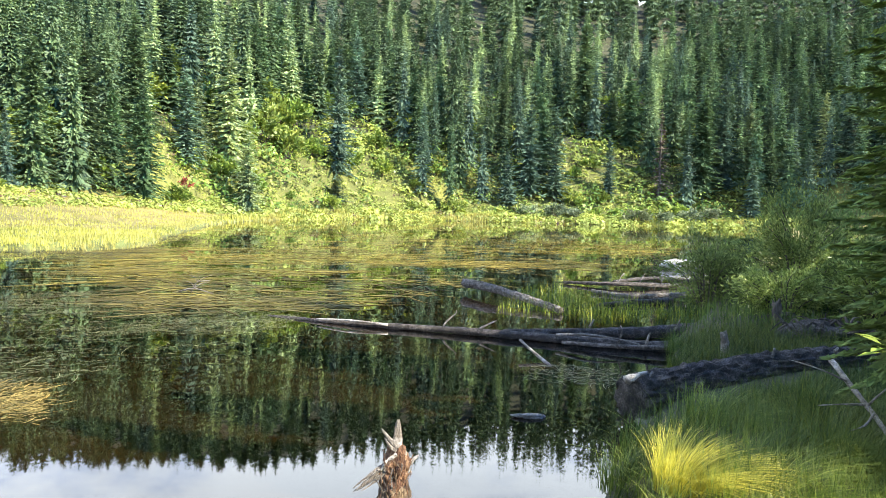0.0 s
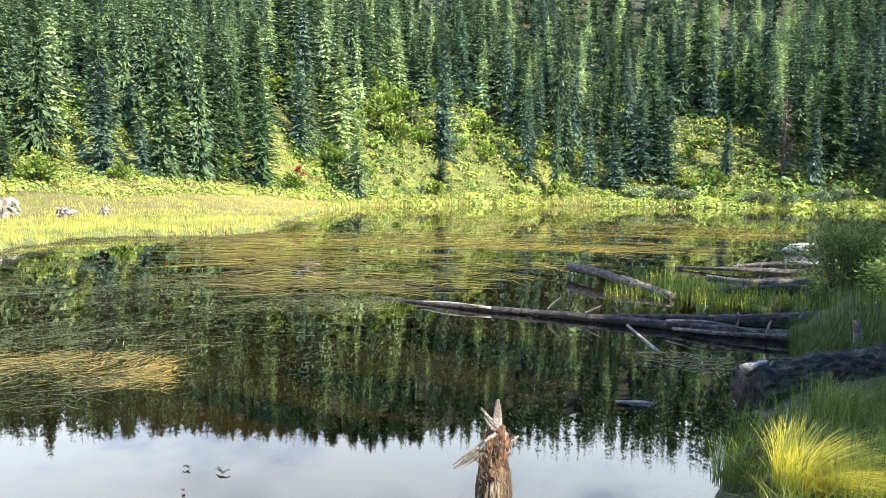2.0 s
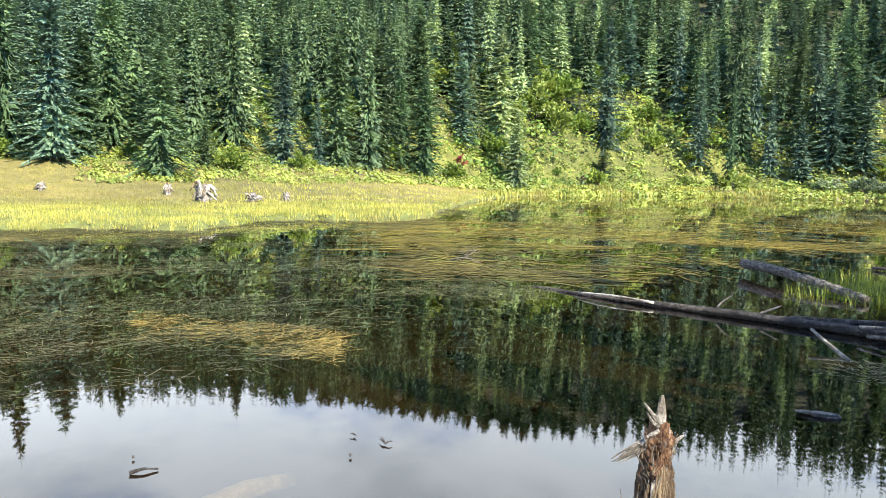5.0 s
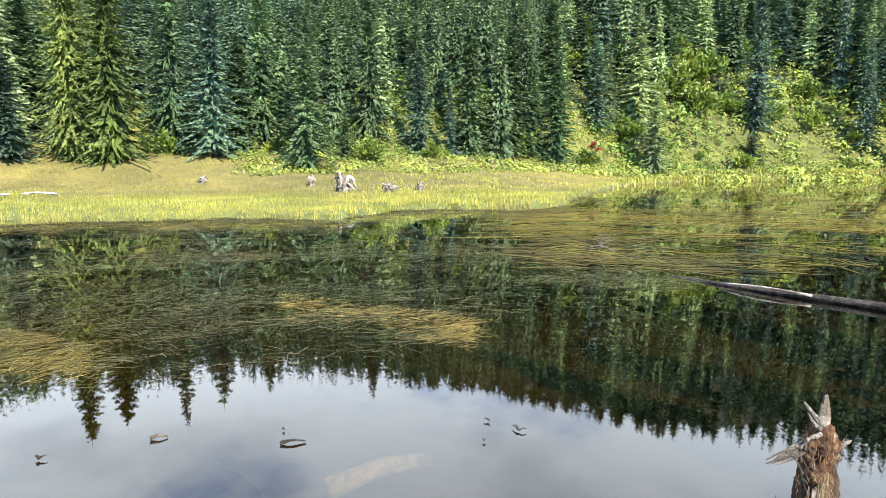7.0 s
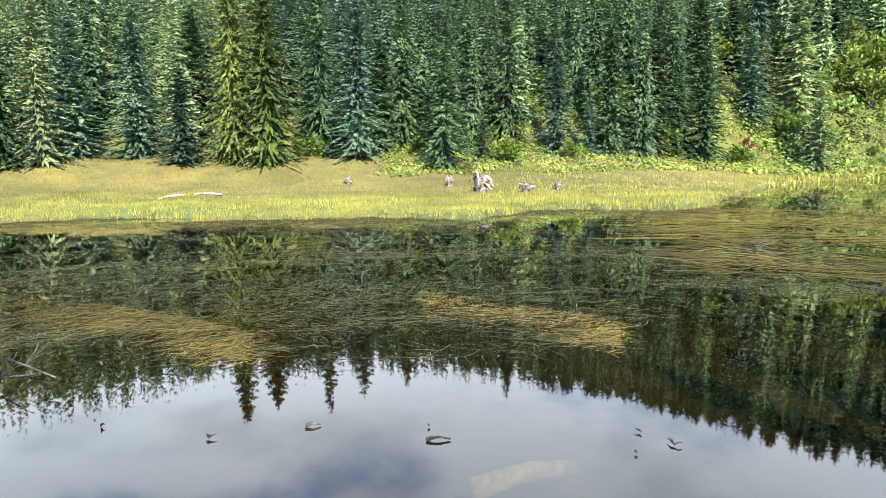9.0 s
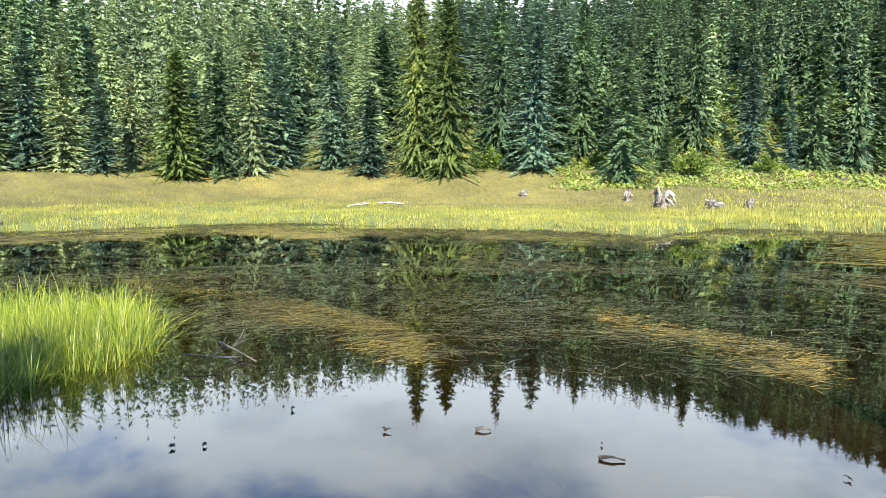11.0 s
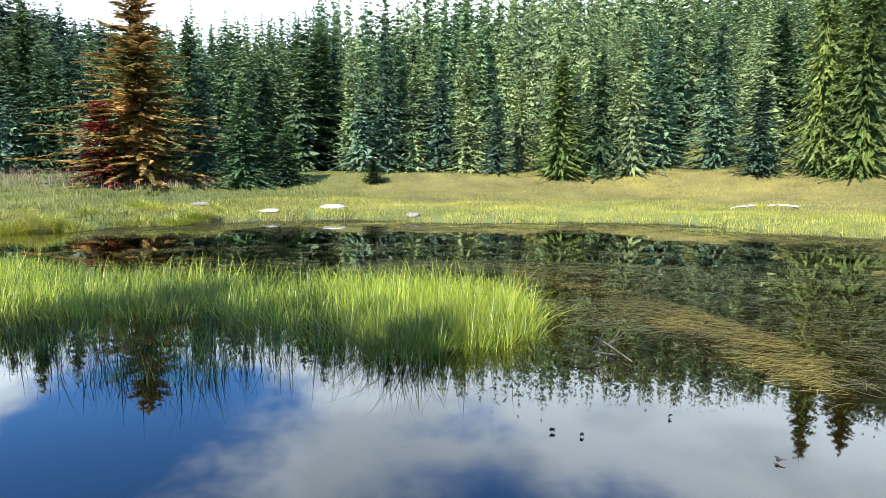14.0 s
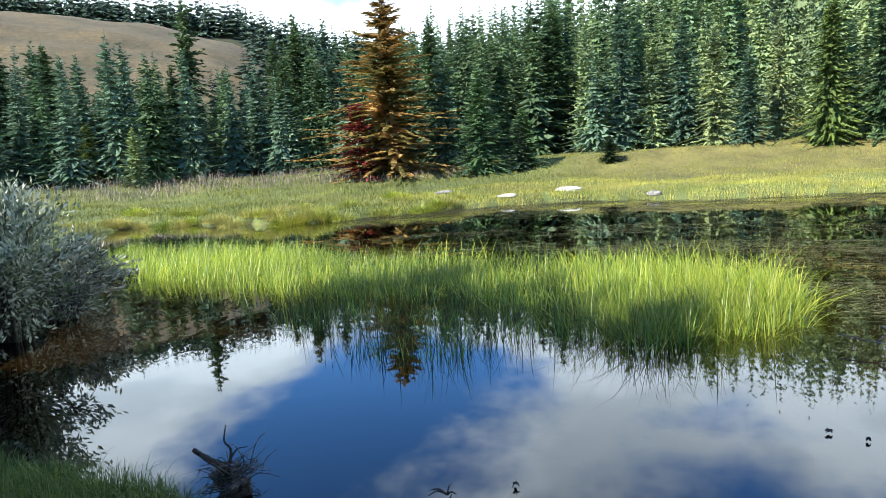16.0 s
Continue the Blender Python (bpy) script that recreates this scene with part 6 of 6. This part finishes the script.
def pondweed(name, label, material, seed, n, az, lo, hi, length, wide, power, threshold, wander=0.35, cluster=(0.35, 1.6)):
    """Thin ribbons lying on the surface, combed sideways in drifting mats."""
    rs = fresh(seed)
    a = rs.uniform(az[0], az[1], n)
    q = lo(a) + (hi(a) - lo(a)) * rs.rand(n) ** power
    across = np.radians(a) * q
    dens = 0.6 * value_noise(across * cluster[0], q * cluster[1] / (1 + q * 0.02), seed) + 0.4 * value_noise(across * cluster[0] * 3, q * cluster[1] * 2.3, seed + 5)
    edge = smooth(0, 1.2, q - lo(a))
    keep = (dens * (0.55 + 0.45 * edge) > threshold + 0.12 * rs.normal(0, 1, n)) & (inside_lake(-q * np.sin(np.radians(a)), q * np.cos(np.radians(a))) > 0.2)
    a, q = a[keep], q[keep]
    n = len(a)
    x, y = -q * np.sin(np.radians(a)), q * np.cos(np.radians(a))
    flow = np.radians(a) + np.pi + (value_noise(x * 0.5, y * 0.5, seed + 9) - 0.5) * 1.3 + rs.normal(0, wander, n) + np.where(rs.rand(n) < 0.25, np.pi, 0)
    l, w = rs.uniform(*length, n), rs.uniform(*wide, n)
    bend = rs.normal(0, 0.4, n)
    seg = 3
    verts = np.zeros((n, 2 * (seg + 1), 3))
    px, py = x.copy(), y.copy()
    lift = rs.uniform(0.003, 0.012, n)
    hump = np.where(rs.rand(n) < 0.05, rs.uniform(0.01, 0.035, n), 0)
    for i in range(seg + 1):
        s = i / seg
        f = flow + bend * (s - 0.5)
        ww = w * (1 - 0.75 * abs(2 * s - 0.8) ** 2 * 0.6) * 0.5
        zz = lift + hump * math.sin(math.pi * s)
        verts[:, 2 * i] = np.stack([px - np.sin(f) * ww, py + np.cos(f) * ww, zz], 1)
        verts[:, 2 * i + 1] = np.stack([px + np.sin(f) * ww, py - np.cos(f) * ww, zz], 1)
        px, py = px + np.cos(f) * l / seg, py + np.sin(f) * l / seg
    k = 2 * (seg + 1)
    base = np.arange(n) * k
    faces = np.concatenate([np.stack([base + 2 * i, base + 2 * i + 1, base + 2 * i + 3, base + 2 * i + 2], 1) for i in range(seg)])
    return tagged(mesh_object(name, verts.reshape(-1, 3), faces, material), label, "pondweed", kind="stuff")


pondweed("pondweed_near", "mats of olive pondweed combed across the surface", WEED, 41, 25000, (12, 100), lambda a: WEED_EDGE(a), lambda a: np.minimum(FAR_SHORE(a), 13), (0.10, 0.34), (0.003, 0.008), 1.15, 0.50, 0.6)
pondweed("pondweed_far", "streaks of floating pondweed before the sedges", WEED, 42, 22000, (-2, 118), lambda a: np.maximum(WEED_EDGE(a), 11), lambda a: np.minimum(FAR_SHORE(a), 27), (0.22, 0.7), (0.006, 0.014), 1.0, 0.55, 0.4)
pondweed("pondweed_shore", "dark brown weed mats along the sedge shore", BROWN_WEED, 47, 20000, (20, 122), lambda a: np.minimum(FAR_SHORE(a) - 5, 30), lambda a: np.minimum(FAR_SHORE(a) + 0.3, 36), (0.2, 0.6), (0.010, 0.026), 0.6, 0.38, 0.35)
pondweed("pondweed_open", "long yellowish weed streaks on the open lake", OPEN_WEED, 43, 7000, (-22, 26), lambda a: np.maximum(WEED_EDGE(a), 15), lambda a: np.minimum(FAR_SHORE(a), 88), (0.8, 3.0), (0.02, 0.07), 1.5, 0.60, 0.15, (0.10, 0.6))
pondweed("pondweed_amber", "amber weed beds just under the open lake", AMBER_WEED, 48, 8000, (-22, 26), lambda a: np.maximum(WEED_EDGE(a) - 1, 11), lambda a: np.minimum(FAR_SHORE(a), 80), (0.3, 1.2), (0.02, 0.07), 1.6, 0.50, 0.45, (0.16, 0.4))
pondweed("pondweed_gold", "golden pondweed mats lying in deeper water", GOLD_WEED, 45, 5200, (63, 87), lambda a: 5.8 + 0.2 * (a - 66), lambda a: 7.5 + 0.2 * (a - 66), (0.07, 0.22), (0.003, 0.008), 1.0, 0.46, 0.5)
pondweed("pondweed_gold_patch", "golden pondweed drift before the far point", GOLD_WEED, 46, 2600, (31, 48), lambda a: 5.9 + 0.09 * (a - 33), lambda a: 7.3 + 0.09 * (a - 33), (0.07, 0.22), (0.003, 0.008), 1.0, 0.46, 0.5)
pondweed("pondweed_mat", "small floating weed mat beside the log", WEED, 44, 420, (-16, -8), lambda a: 6.7 + 0 * a, lambda a: 7.5 + 0 * a, (0.08, 0.22), (0.005, 0.011), 1.0, 0.35, 0.9)


# ---------------------------------------------------------------- small things on the water
def floating_twig(name, label, x, y, size, seed, forks=4, material=WET_BARK, thick=0.006, category="twig"):
    rs = fresh(seed)
    t = thing(name, label, category, "bits floating on the water")
    for i in range(forks):
        a = rs.uniform(0, 6.28)
        l = size * rs.uniform(0.5, 1.0)
        wood("stick", t, material, [(x, y, 0.012), (x + 0.5 * l * math.cos(a), y + 0.5 * l * math.sin(a), 0.02 + rs.rand() * 0.25 * size), (x + l * math.cos(a), y + l * math.sin(a), 0.008 + rs.rand() * 0.35 * size)], thick, thick * 0.4, seed * 30 + i, sides=5, rings=6)
    return t


for x, y, s, k, n in ((-1.86, 3.58, 0.09, 1, 3), (-1.96, 3.32, 0.03, 2, 3), (-2.11, 3.62, 0.035, 3, 2), (-3.92, 1.66, 0.05, 5, 5), (-4.29, 0.43, 0.03, 6, 5), (-4.23, 0.60, 0.026, 7, 5), (-3.02, -1.33, 0.10, 8, 4), (-3.22, -1.05, 0.06, 9, 3), (-3.1, 2.75, 0.02, 10, 2), (-4.6, 1.25, 0.04, 11, 3)):
    floating_twig("floating_twig", "small dark twig floating on the still water", x, y, s, k, n)
for x, y, s, k in ((-2.91, 2.65, 0.075, 21), (-3.64, 2.23, 0.05, 22)):
    b = thing("bark_flake", "curled brown bark flake floating on the water", "driftwood", "bits floating on the water")
    a = math.atan2(y, x)
    wood("flake", b, WET_BARK if k == 21 else GREY_WOOD, [(x + s * math.sin(a), y - s * math.cos(a), 0.01), (x, y, 0.022), (x - s * math.sin(a), y + s * math.cos(a), 0.012)], 0.005, 0.011, k, sides=8, rings=9, rough=0.35)
for pts, r, lab in (([(-6.85, 1.15, 0.0), (-6.35, 1.18, 0.05), (-5.9, 1.30, 0.02)], 0.012, "bare branch floating at the weed's edge"), ([(-6.1, 1.22, 0.02), (-6.0, 0.95, 0.08), (-6.15, 0.72, 0.10)], 0.008, "thin bare twig floating at the weed's edge"), ([(-5.1, 12.6, 0.0), (-4.7, 12.4, 0.10), (-4.3, 12.3, 0.02)], 0.018, "grey branch tangled in pondweed"), ([(-4.8, 12.5, 0.02), (-4.65, 12.42, 0.22), (-4.4, 12.4, 0.26)], 0.012, "grey branch tangled in pondweed")):
    b = thing("floating_branch", lab, "branch", "branches in the weed")
    limb_of = wood("limb", b, GREY_WOOD, pts, r, r * 0.5, int(r * 5000), sides=6, rings=10, rough=0.12)
    for i in range(3):
        p = np.array(pts[1])
        wood("twig", limb_of, GREY_WOOD, [p, p + (0.08 * (i - 1), 0.1, 0.08), p + (0.22 * (i - 1), 0.16, 0.12)], r * 0.5, r * 0.2, 500 + i, sides=5, rings=5)
sunk = thing("sunken_log", "pale sunken log just under the water", "log")
wood("trunk", sunk, PALE_WOOD, [(-2.50, 2.52, -0.12), (-2.40, 2.85, -0.10), (-2.30, 3.2, -0.15)], 0.06, 0.045, 61, sides=12, rings=14, rough=0.12)
for pts in ([(-3.32, 2.38, -0.12), (-3.0, 2.4, -0.16), (-2.7, 2.30, -0.2)], [(-3.6, 2.0, -0.05), (-3.35, 1.95, -0.06), (-3.1, 2.05, -0.08)]):
    b = thing("sunken_branch", "slim branch lying under the surface", "branch", "sunken branches")
    wood("limb", b, BARK, pts, 0.014, 0.009, int(-pts[0][0] * 100), sides=7, rings=9)
# the tangle of roots at the near edge
tangle = thing("root_tangle", "dark tangled root clump with dry twigs at the bank", "roots")
part("core", lump((0.075, 0.07, 0.05), 5, 0.7, 4), WET_BARK, tangle).location = (-2.71, -2.37, 0.06)
wood("snag", tangle, WET_BARK, [(-2.71, -2.37, 0.12), (-2.65, -2.43, 0.20), (-2.60, -2.50, 0.275)], 0.020, 0.012, 63, sides=9, rings=10, rough=0.2)
wood("snag", tangle, WET_BARK, [(-2.69, -2.37, 0.14), (-2.70, -2.35, 0.25), (-2.68, -2.37, 0.30), (-2.69, -2.36, 0.38)], 0.009, 0.003, 65, sides=6, rings=10, rough=0.2)
wood("snag", tangle, WET_BARK, [(-2.69, -2.34, 0.22), (-2.70, -2.31, 0.26), (-2.72, -2.26, 0.27)], 0.006, 0.002, 66, sides=5, rings=8, rough=0.2)
rs = fresh(64)
for i in range(110):
    a, e = rs.uniform(0, 6.28), rs.uniform(-0.3, 0.9)
    l = rs.uniform(0.08, 0.22)
    c = np.array([-2.71 + rs.normal(0, 0.05), -2.37 + rs.normal(0, 0.05), 0.04 + rs.rand() * 0.12])
    u = np.array([math.cos(a) * math.cos(e), math.sin(a) * math.cos(e), math.sin(e)])
    wood("twig", tangle, (WET_BARK, BARK, WET_BARK, GREY_WOOD)[i % 4], [c, c + u * l * 0.5 + rs.normal(0, 0.02, 3), c + u * l - (0, 0, 0.05 * rs.rand())], 0.0035, 0.0012, 700 + i, sides=4, rings=6)
